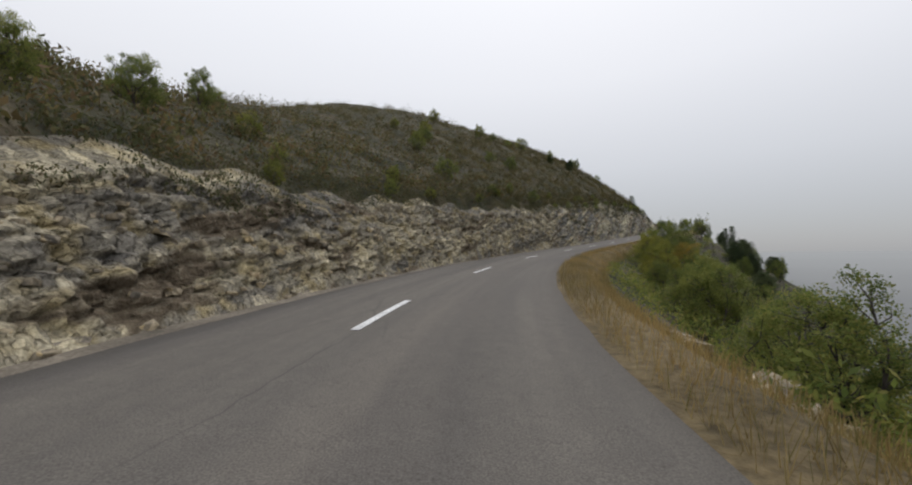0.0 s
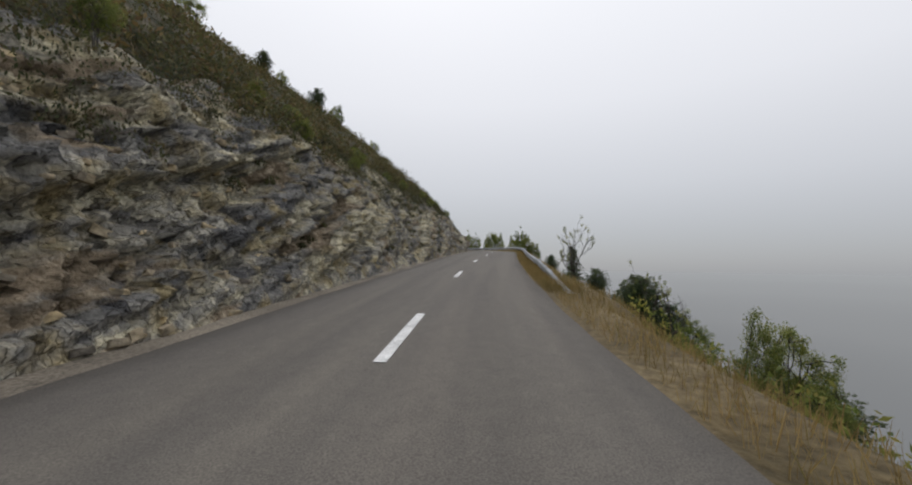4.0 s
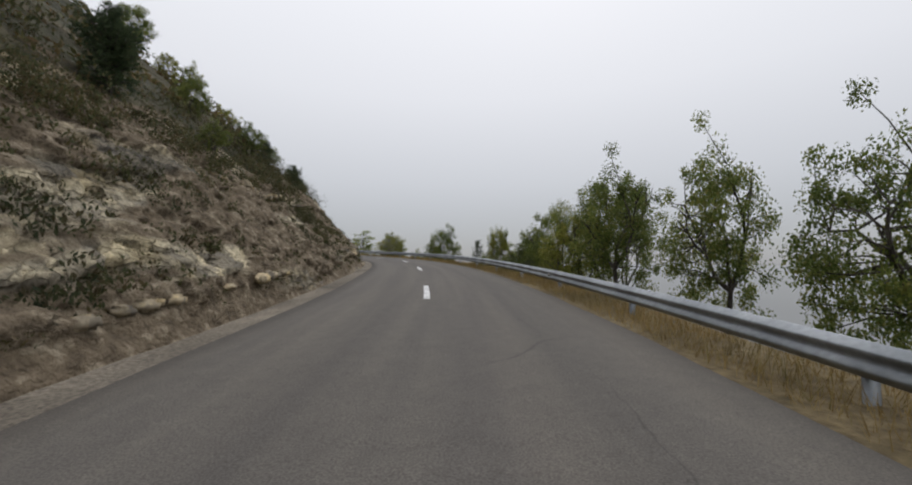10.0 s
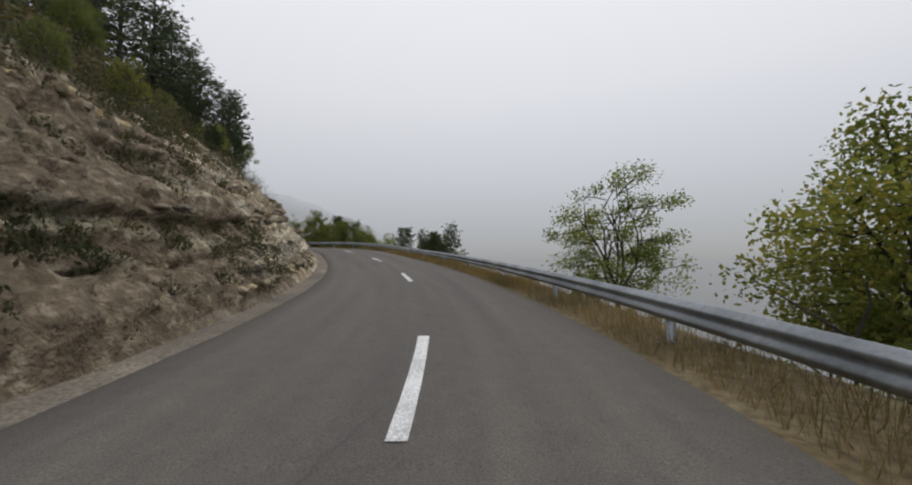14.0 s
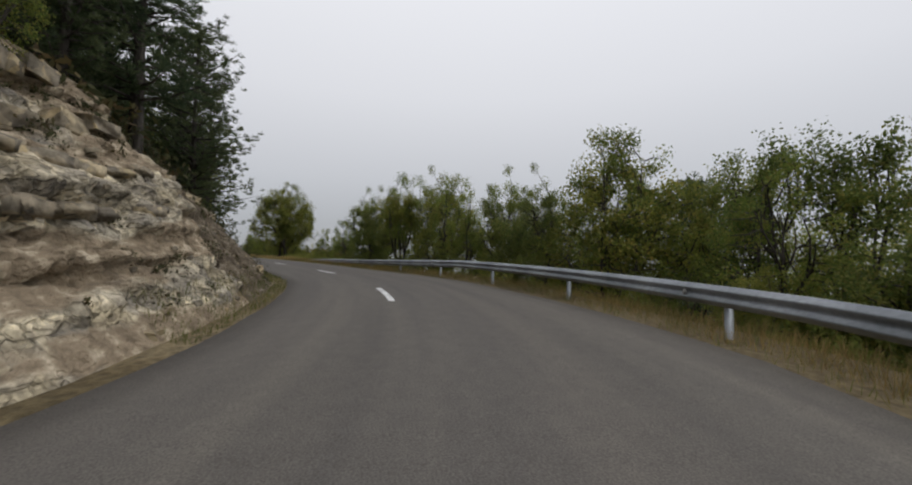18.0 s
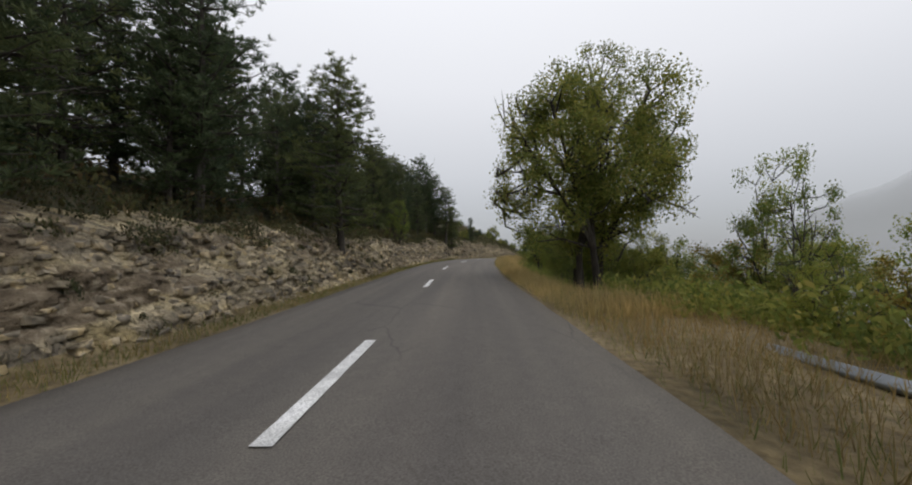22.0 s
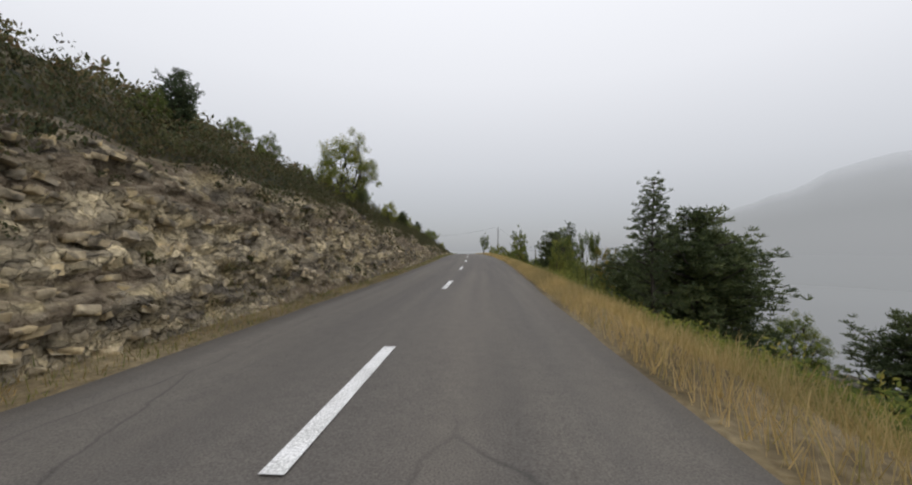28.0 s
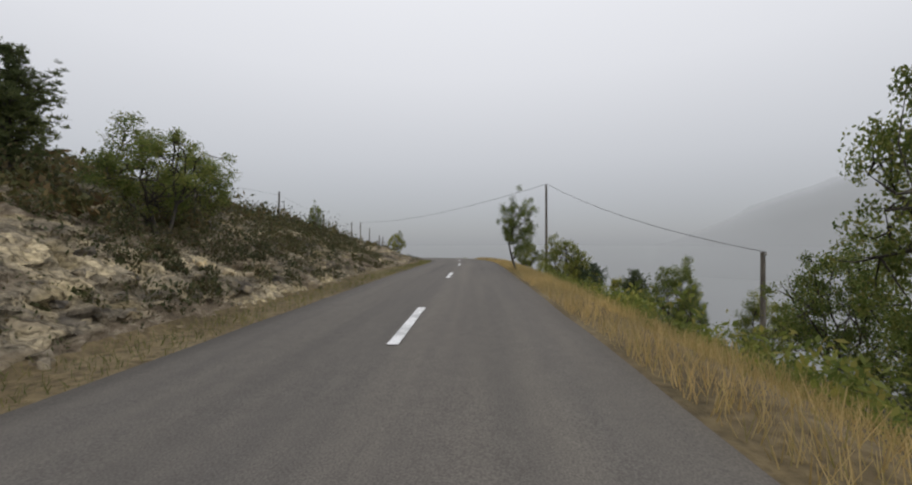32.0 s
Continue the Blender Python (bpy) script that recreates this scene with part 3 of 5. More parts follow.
def build_far_hill():
    """The other side of the valley, its haze painted as a grey glow."""
    x, y, z, yaw = (float(a) for a in axis(381.0))
    az = np.radians(np.linspace(24, 92, 40))
    top = np.interp(np.degrees(az), [24, 35, 48, 62, 80, 92], [-8, 30, 66, 80, 40, -30]) + 5 * wave(az * 14, az * 0, 41)
    heading = yaw - az
    rows_ = []
    for far, k in ((330, -0.35), (365, 0.45), (400, 0.85), (430, 1.12), (520, 0.4)):
        zz = np.where(k > 0, top * k, -30) + 3 * wave(az * 20, az * 0 + k, 42) * (k > 0)
        rows_.append(np.stack([x - np.sin(heading) * far, y + np.cos(heading) * far, z + zz], -1))
    v, f = strip(np.array(rows_))
    # painted haze: opacity falls off upwards and towards both ends
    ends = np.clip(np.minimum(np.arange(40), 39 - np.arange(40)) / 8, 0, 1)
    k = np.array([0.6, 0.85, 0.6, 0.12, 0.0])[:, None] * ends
    tagged(new("far_hill", mark_bed(mesh_of("far_hill", v, f, HAZE_GLOW, True), np.repeat(k.reshape(-1, 1), 3, 1))), "wooded hillside across the valley, its haze painted as a fading grey glow", "hill", kind="structure")


def build_road():
    s = np.arange(-45.0, 468.0, 1.0)
    u = np.r_[-0.02, 0, np.linspace(0.08, 0.92, 9), 1, 1.02]
    l, r = LEFT(s) + wave(s * 0.9, s * 0, 5) * 0.05, RIGHT(s) + wave(s * 0.9, s * 0, 6) * 0.05
    lat = l[:, None] + (r - l)[:, None] * u
    h = 0.035 * (1 - (2 * u - 1) ** 2) - np.where((u < 0) | (u > 1), 0.25, 0)
    h = h[None] + 0.006 * wave(s[:, None] * 0.7, lat * 2, 7)
    v, f = strip(place(s[:, None], lat, h))
    s2, u2 = np.broadcast_arrays(s[:, None], u[None])
    road = new("road", mark_bed(mesh_of("road", v, f[:, ::-1], ASPHALT, True), np.stack([s2, lat, np.clip(u2, 0, 1)], -1)))
    tagged(road, "grey worn asphalt mountain road with fine cracks", "road", kind="structure")
    # the dashed middle line
    for k in range(-5, 46):
        s1 = 8.42 + 10 * k
        ss = np.linspace(s1 - 2.85, s1, 9)
        w = 0.073 + 0.006 * hash01(np.arange(9), k)
        lat = MIDDLE(ss)[:, None] + w[:, None] * np.array([-1, 1.0])
        t = (lat - LEFT(ss)[:, None]) / (RIGHT(ss) - LEFT(ss))[:, None]
        v, f = strip(place(ss[:, None], lat, 0.035 * (1 - (2 * t - 1) ** 2) + 0.012))
        part("dash", mesh_of("dash", v, f[:, ::-1], PAINT), road, "white painted dash of the middle line" if k == -5 else "")
    # a dark repair in the lane
    a = np.linspace(0, 2 * np.pi, 19)[:-1]
    r = 1 + 0.3 * np.sin(a * 3 + 1) + 0.15 * np.sin(a * 7)
    for ps, pl, w, d in ((213.6, 1.15, 0.3, 0.55), (216.2, 1.5, 0.2, 0.3)):
        v = place(ps + d * r * np.sin(a), pl + w * r * np.cos(a), 0.046)
        c = place(ps, pl, 0.048)[None]
        f = np.stack([np.full(18, 18), np.arange(18), (np.arange(18) + 1) % 18], 1)
        part("road_patch", mesh_of("road_patch", np.concatenate([v, c]), f, TAR), road, "dark tar patch in the asphalt")


def build_shoulders():
    s = np.arange(-45.0, 468.0, 0.8)
    u = np.linspace(0, 1, 7)
    far = LEFT(s) - SHELF(s) - 0.2
    lat = (LEFT(s) + 0.03)[:, None] + (far - LEFT(s))[:, None] * u
    h = -0.015 + 0.03 * wave(s[:, None] * 3, lat * 6, 11) * u + np.where(u > 0.85, 0.12, 0)
    k = int(np.argmin(np.abs(s - 219.0)))
    v, f = strip(place(s[:k + 1, None], lat[:k + 1], h[:k + 1]))
    tagged(new("gutter", mesh_of("gutter", v, f, SHOULDER, True)), "pale gravel and broken concrete gutter at the foot of the rock", "gutter", kind="structure")
    v, f = strip(place(s[k:, None], lat[k:], h[k:]))
    tagged(new("grass_strip", mesh_of("grass_strip", v, f, VERGE, True)), "narrow strip of earth and grass at the foot of the bank", "verge", kind="structure")
    far = np.maximum(RIGHT(s) + 1.9, np.where((s > 60) & (s < 264), RAIL(s) + 1.5, 0))
    u = np.linspace(0, 1, 10)
    lat = (RIGHT(s) - 0.03)[:, None] + (far - RIGHT(s))[:, None] * u
    h = np.minimum(land(s[:, None], lat), -0.015) + 0.05 * wave(s[:, None] * 2.5, lat * 4, 12) * u + 0.02
    h[:, -1] -= 0.6
    v, f = strip(place(s[:, None], lat, h))
    tagged(new("verge", mesh_of("verge", v, f[:, ::-1], VERGE, True)), "brown dry grass verge falling away from the road", "verge", kind="structure")


# ---- rock ----
def cells(u, v, seed):
    """Cracked blocks over the plane: how far each stands out, tilted at random, and the depth of the joints."""
    iu, iv = np.floor(u), np.floor(v)
    best, second = np.full(u.shape, 9.0), np.full(u.shape, 9.0)
    out = np.zeros(u.shape)
    for a in (-1, 0, 1):
        for b in (-1, 0, 1):
            cu, cv = iu + a, iv + b
            du = u - (cu + 0.12 + 0.76 * hash01(cu, cv, seed + 0.5))
            dv = v - (cv + 0.12 + 0.76 * hash01(cu, cv, seed + 1.5))
            d = np.maximum(np.abs(du), np.abs(dv)) * 0.7 + 0.3 * np.hypot(du, dv)
            here = hash01(cu, cv, seed + 2.5) - 0.5 + 0.8 * (hash01(cu, cv, seed + 3.5) - 0.5) * du + 0.8 * (hash01(cu, cv, seed + 4.5) - 0.5) * dv
            near = d < best
            second = np.where(near, best, np.minimum(second, d))
            out = np.where(near, here, out)
            best = np.minimum(best, d)
    return out, np.exp(-((second - best) / 0.10) ** 2)


def bed_level(s, h):
    """Height across the beds, which dip along the road."""
    along = np.arange(-50.0, 471.0)
    dip = np.interp(along, [-50, 0, 50, 62, 110, 122, 470], [-0.1, 0.12, 0.22, 0.30, 0.30, 0.04, 0.03])
    return h - np.interp(s, along, np.cumsum(dip)) + 0.18 * wave(s * 0.25, h * 0.4, 21)


def relief(s, h):
    """How far the rock stands out: ledges in dipping beds where it is bedded, broken blocks elsewhere."""
    level = bed_level(s, h)
    ledge = np.interp(s, [-50, 40, 62, 106, 110, 118, 124, 222, 232, 470], [0.05, 0.2, 0.9, 0.9, 0.3, 0.3, 0.5, 0.6, 0.1, 0.0])
    bed = np.floor(level / 0.85)
    stand = (hash01(bed, 1.0, 2.0) - 0.5) * 0.9
    b1, j1 = cells(s / 1.5 + hash01(bed, 5.0, 1.0), level / 0.85, 31)
    b2, j2 = cells(s / 0.62, level / 0.42, 57)
    b3, j3 = cells(s / 0.30, level / 0.22, 83)
    thin = np.floor(level / 0.24 + 0.5 * wave(s * 0.6, h * 0, 23))
    stand = stand + (hash01(thin, np.floor(s / 3.1 + hash01(thin, 2.0, 7.0)), 3.0) - 0.5) * 0.42
    fine = np.interp(s, [-50, 36, 56, 108, 122, 250, 258, 470], [1.0, 1.0, 0.6, 0.6, 0.25, 0.25, 1.0, 1.0])
    b4, j4 = cells(s / 0.19 + 0.35 * wave(h * 1.5, s * 0.3, 25), level / 0.30, 91)
    banded = stand + 0.34 * b1 - 0.20 * j1 + 0.22 * b2 - 0.12 * j2 + 0.13 * b3 - 0.06 * j3 + fine * (0.13 * b4 - 0.06 * j4)
    broken = (0.22 - 0.12 * fine) * b1 - 0.06 * j1 + (0.26 - 0.06 * fine) * b2 - 0.10 * j2 + 0.17 * b3 - 0.06 * j3 + fine * (0.17 * b4 - 0.06 * j4)
    return ledge * banded + (1 - ledge) * broken


def rock_place(s, q):
    """Place on the rock face: q runs 0 to 1 from its foot to its top, and on over the brow."""
    top, run = FACE_H(s), FACE_RUN(s)
    top = top * (1 + 0.13 * wave(s * 0.45, s * 0, 24))
    # steep below, leaning back above
    back = run * np.where(q < 1, 0.75 * q + 0.25 * q * q, 1 + (q - 1) * 2.2)
    h = np.where(q < 1, top * q, top + (q - 1) * 2.2 * run * UPPER(s) * 0.9)
    fade = np.clip(q * 6, 0, 1) * np.clip((1.3 - q) * 4, 0, 1)
    out = (relief(s, h) + 0.16 * wave(s * 0.8, h * 1.2, 22)) * fade
    out = out * np.interp(s, [-50, 106, 112, 120, 222, 236, 255, 470], [1.0, 1.0, 0.45, 0.6, 0.7, 0.28, 0.8, 0.85])
    return place(s, LEFT(s) - SHELF(s) - back + out, h - 0.05 + out * 0.15)


def stone_mesh(name, rng, mat, round_by=0.04, rings=1):
    """One angular block of limestone, about a metre across."""
    bm = bmesh.new()
    bmesh.ops.create_cube(bm, size=1.0)
    for v in bm.verts:
        v.co = Vector([c * rng.uniform(0.72, 1.15) for c in v.co])
    bmesh.ops.bevel(bm, geom=list(bm.edges), offset=round_by, segments=rings, affect="EDGES", clamp_overlap=True)
    for v in bm.verts:
        v.co += Vector([rng.uniform(-0.045, 0.045) for _ in range(3)])
    for f in bm.faces:
        f.smooth = rings > 1
    me = bpy.data.meshes.new(name)
    bm.to_mesh(me)
    bm.free()
    me.materials.append(mat)
    return me


def build_rock():
    bank = empty("rock_bank", (0, 0, 0), "cut bank of bedded grey and ochre limestone beside the road", "rock face", kind="structure")
    bounds = [-44, -21, 2, 25, 48, 71, 94, 117, 140, 163, 186, 206, 226, 253, 278, 301, 324, 347, 370, 393, 416, 439, 466]
    for a, e in zip(bounds, bounds[1:]):
        near = 0 < a < 220
        s = np.linspace(a, e, int((e - a) * (12.6 if near else 8)))
        q = np.r_[np.linspace(-0.06, 1, 66 if near else 40), 1.12, 1.3]
        v, f = strip(rock_place(s[:, None], q[None]))
        s2, q2 = np.broadcast_arrays(s[:, None], q[None])
        lv = bed_level(s2, FACE_H(s2) * q2)
        part("rock_face", mark_bed(mesh_of("rock_face", v, f, ROCK if a < 40 else BANK if a > 250 else MARL if a < 110 else PALE_ROCK if a in (186, 206) else EARTH if a == 226 else TAN_ROCK), np.stack([s2, lv, q2], -1)), bank)
    rng = random.Random(5)
    kinds = [stone_mesh("stone", rng, STONE) for _ in range(8)]
    loose = [stone_mesh("stones", rng, STONES) for _ in range(6)]
    ledge_kinds = [stone_mesh("ledge_block", rng, STONE, 0.2, 2) for _ in range(5)]
    packs = [(np.array([v.co[:] for v in m.vertices]), [tuple(p.vertices) for p in m.polygons]) for m in loose]

    def spot(s):
        q = rng.random() ** 0.9 * 1.02
        p = rock_place(np.array(s), np.array(q))
        yaw = float(axis(s)[3])
        big = rng.choice([0.2, 0.28, 0.36, 0.3, 0.44]) * (0.5 if s < 222 else 0.3 if s < 255 else 0.45)
        size = (big * rng.uniform(0.6, 1.0), big * rng.uniform(0.9, 1.9), big * rng.uniform(0.45, 0.85))
        turn = Euler((rng.uniform(-0.3, 0.3), rng.uniform(-0.35, 0.35), yaw + rng.uniform(-0.5, 0.5)))
        return Matrix.LocRotScale(Vector(p), turn, Vector(size))

    # a row of rounded blocks tops the marl
    for k in range(36):
        s = 102.0 + k * 0.58 + rng.uniform(-0.08, 0.08) if k < 21 else 82.5 + (k - 21) * 0.7 + rng.uniform(-0.08, 0.08)
        q = (1.7 + 0.22 * (s - 106.5) if k < 21 else 1.3 + 0.3 * (s - 82.5)) / float(FACE_H(s))
        p = rock_place(np.array(s), np.array(q))
        ob = part("ledge_block", ledge_kinds[k % 5], bank, "rounded block of the ledge" if k == 0 else "")
        ob.matrix_basis = Matrix.LocRotScale(Vector(p), Euler((rng.uniform(-0.1, 0.1), rng.uniform(-0.15, 0.15), float(axis(s)[3]))), Vector((0.75, rng.uniform(0.5, 0.74), rng.uniform(0.4, 0.58))))
    # rows of blocks crop out of the soil along the beds
    packed, faces, count, made = [], [], 0, 0
    for row in range(9):
        s = 118.0 + 1.7 * row % 3
        while s < 224:
            big = 0.8 if s < 186 else 1.2
            wide = rng.uniform(0.2, 0.55) * big
            h = 0.4 + 0.56 * row + 0.25 * math.sin(s * 0.06 + row * 1.3) + 0.02 * (s - 170)
            s += wide * 0.96
            if h > float(FACE_H(s)) * 1.05 or h < 0.1 or rng.random() < (0.4 if row == 0 else 0.12) or (s < 188 and (row in (1, 3, 4, 5, 7, 8) or rng.random() < 0.3)) or math.sin(s * 0.31 + row * 2.4) + 0.6 * math.sin(s * 0.83 + row) < -0.35 - 0.25 * (s > 186):
                continue
            p = rock_place(np.array(s), np.array(h / float(FACE_H(s))))
            m = Matrix.LocRotScale(Vector(p), Euler((rng.uniform(-0.12, 0.12), rng.uniform(-0.2, 0.2), float(axis(s)[3]) + rng.uniform(-0.2, 0.2))), Vector((0.3 * big, wide, rng.uniform(0.15, 0.3) * big)))
            if made < 300:
                part("outcrop_block", rng.choice(ledge_kinds), bank, "pale block cropping out of the slope" if made == 0 else "").matrix_basis = m
                made += 1
            else:
                v, polys = packs[made % 6]
                made += 1
                m = np.array(m)
                packed.append(v @ m[:3, :3].T + m[:3, 3])
                for p in polys:
                    faces += [(count + p[0], count + p[k], count + p[k + 1]) for k in range(1, len(p) - 1)]
                count += len(v)
    if packed:
        tagged(part("outcrop", mesh_of("outcrop", np.concatenate(packed), faces, STONES), bank, "further rows of pale limestone blocks"), kind="stuff")
    for k in range(58):
        s = rng.uniform(236, 254) if k < 16 else rng.uniform(227, 254)
        p = rock_place(np.array(s), np.array(rng.uniform(0.6, 0.95) if k < 30 else rng.uniform(0.1, 0.9)))
        ob = part("boulder", kinds[k % 8], bank, "pale boulder set in the brown soil" if k == 0 else "")
        ob.matrix_basis = Matrix.LocRotScale(Vector(p), Euler((rng.uniform(-0.3, 0.3), rng.uniform(-0.3, 0.3), rng.uniform(0, 3))), Vector((rng.uniform(0.4, 0.8), rng.uniform(0.4, 0.9), rng.uniform(0.3, 0.55))) * (1.0 if k < 16 else 0.75 if k < 30 else 0.4))
    for i in range(275):
        s = rng.uniform(256, 345)
        ob = part("stone", rng.choice(kinds), bank, "angular block of pale limestone" if i == 0 else "")
        ob.matrix_basis = spot(s)
    verts, tris, n = [], [], 0
    for i in range(5200):
        s = rng.choice([rng.uniform(-40, 62), rng.uniform(-40, 62), rng.uniform(256, 330), rng.uniform(256, 420), rng.uniform(256, 360), rng.uniform(256, 400), rng.uniform(256, 345)]) if i > 320 else rng.uniform(222, 256)
        m = np.array(spot(s))
        v, polys = packs[i % 6]
        verts.append(v @ m[:3, :3].T + m[:3, 3])
        for p in polys:
            for k in range(1, len(p) - 1):
                tris.append((n + p[0], n + p[k], n + p[k + 1]))
        n += len(v)
    ob = part("rubble", mesh_of("rubble", np.concatenate(verts), tris, STONES), bank, "broken limestone blocks and scree")
    tagged(ob, kind="stuff")


# ---- leaves, wood ----
def leaf_quads(at, size, rng, slim=0.55, up=0.0):
    """Small leaf blades at the given places."""
    n = len(at)
    a = rng.normal(size=(n, 3))
    a[:, 2] += up
    a /= np.linalg.norm(a, axis=1)[:, None]
    b = np.cross(a, rng.normal(size=(n, 3)))
    b /= np.linalg.norm(b, axis=1)[:, None] + 1e-9
    L = (size * rng.uniform(0.6, 1.3, n))[:, None]
    v = np.stack([at - a * L * 0.5, at + b * L * slim * 0.5, at + a * L * 0.5, at - b * L * slim * 0.5], 1)
    return v.reshape(-1, 3), np.arange(4 * n).reshape(n, 4)


def tubes(segs, sides=6):
    """Tapered limbs from (p0, p1, r0, r1)."""
    vs, fs = [], []
    ang = np.arange(sides) * 2 * np.pi / sides
    for i, (p0, p1, r0, r1) in enumerate(segs):
        d = p1 - p0
        d = d / (np.linalg.norm(d) + 1e-9)
        u = np.cross(d, (0.31, 0.87, 0.2))
        u /= np.linalg.norm(u)
        w = np.cross(d, u)
        ring = np.cos(ang)[:, None] * u + np.sin(ang)[:, None] * w
        vs += [p0 - d * r0 * 0.3 + ring * r0, p1 + ring * r1]
        k = 2 * sides * i
        j = np.arange(sides)
        fs.append(np.stack([k + j, k + (j + 1) % sides, k + sides + (j + 1) % sides, k + sides + j], 1))
    return np.concatenate(vs), np.concatenate(fs)


def oak(seed, leaf, label, stems=1, height=6.0, width=3.0, leaves=8000, low=0.2, blade=0.13, bare=0.0, girth=1.0, forks=3, tuft=0.2, dome=0):
    """A broadleaved tree: forking limbs and a crown of many leaves in uneven clumps."""
    rng = np.random.RandomState(seed)
    segs, tips = [], []

    def grow(p, d, length, r, depth):
        bend = d + rng.normal(size=3) * 0.16
        bend /= np.linalg.norm(bend)
        mid = p + bend * length * 0.5
        d2 = bend + rng.normal(size=3) * 0.22 + np.array((0, 0, 0.10))
        d2 /= np.linalg.norm(d2)
        end = mid + d2 * length * 0.5
        segs.append((p, mid, r, r * 0.82))
        segs.append((mid, end, r * 0.82, r * (0.62 if depth else 0.15)))
        if depth <= 1:
            tips.append(mid)
        if depth == 0:
            tips.append(end)
            return
        for _ in range(3 if depth > 1 else 2):
            nd = d2 + rng.normal(size=3) * 0.62
            nd[2] += 0.12
            nd /= np.linalg.norm(nd)
            grow(end, nd, length * rng.uniform(0.62, 0.85), r * 0.6, depth - 1)

    for k in range(stems):
        a = 6.28 * k / stems + rng.uniform(0, 1)
        lean = 0.1 if stems == 1 else 0.38
        grow(np.array((0.25 * math.cos(a), 0.25 * math.sin(a), -0.3)) * (stems > 1) + np.array((0, 0, -0.3)), np.array((math.cos(a) * lean, math.sin(a) * lean, 1.0)), height * 0.36, 0.14 * height / 6 * (1.25 if stems == 1 else 0.75) * girth, forks)
    tips = np.array(tips)
    # an even crown over the root
    mean = np.r_[tips[:, :2].mean(0), 0.0] / tips[:, 2].mean()
    segs = [(a - mean * max(a[2], 0), b - mean * max(b[2], 0), r, q) for a, b, r, q in segs]
    tips = tips - mean * tips[:, 2:]
    # fit the frame of limbs into the wanted height and width
    k = np.array((width / max(np.abs(tips[:, :2]).max(), 0.1), width / max(np.abs(tips[:, :2]).max(), 0.1), (height - 0.35) / tips[:, 2].max()))
    segs = [(a * k, b * k, r, q) for a, b, r, q in segs]
    tips = tips * k
    tips = tips[tips[:, 2] > low * height]
    if dome:
        segs = [(a * (0.84, 0.84, 0.88), b * (0.84, 0.84, 0.88), r, q) for a, b, r, q in segs]
        # the crown fills an uneven dome of leaf clumps, each on its own branch
        joints = np.array([b for a, b, r, q in segs])
        joints = joints[joints[:, 2] > min(low, 0.25) * height * 0.6]
        d = rng.normal(size=(dome, 3))
        d /= np.linalg.norm(d, axis=1)[:, None]
        r = rng.uniform(0.18, 1.0, dome) ** 0.5 * (1 + 0.14 * np.sin(d[:, 0] * 4 + seed) + 0.12 * np.sin(d[:, 1] * 5 + d[:, 2] * 3))
        half = height * (1 - low) / 2
        tips = np.array((0, 0, low * height + half)) + d * r[:, None] * np.array((width * 0.88, width * 0.88, half * 0.92))
        for p in tips:
            j = joints[np.argmin(((joints - p) ** 2).sum(1) + 3 * np.clip(joints[:, 2] - p[2], 0, None))]
            mid = (j + p) / 2 + rng.normal(size=3) * 0.07 * width * 0.5
            segs += [(j, mid, 0.009 * width, 0.007 * width), (mid, p, 0.007 * width, 0.003 * width)]
    clump = rng.uniform(0.5, 1.0, len(tips)) * width * tuft
    if bare:
        pick = rng.permutation(len(tips))[: max(2, int(len(tips) * (1 - bare)))]
        tips, clump = tips[pick], clump[pick]
    who = rng.randint(0, len(tips), leaves)
    off = rng.normal(size=(leaves, 3))
    long = np.linalg.norm(off, axis=1)
    off *= (np.minimum(long * 0.58, 1.35) / long * clump[who])[:, None]
    off[:, 2] *= 0.95
    v, f = leaf_quads(tips[who] + off, blade, rng, 0.6, 0.3)
    tree = empty("tree", (0, 0, 0), label, "tree")
    tv, tf = tubes(segs)
    part("trunk", mesh_of("trunk", tv, tf, BARK, True), tree)
    part("crown", mesh_of("crown", v, f, leaf), tree)
    return tree


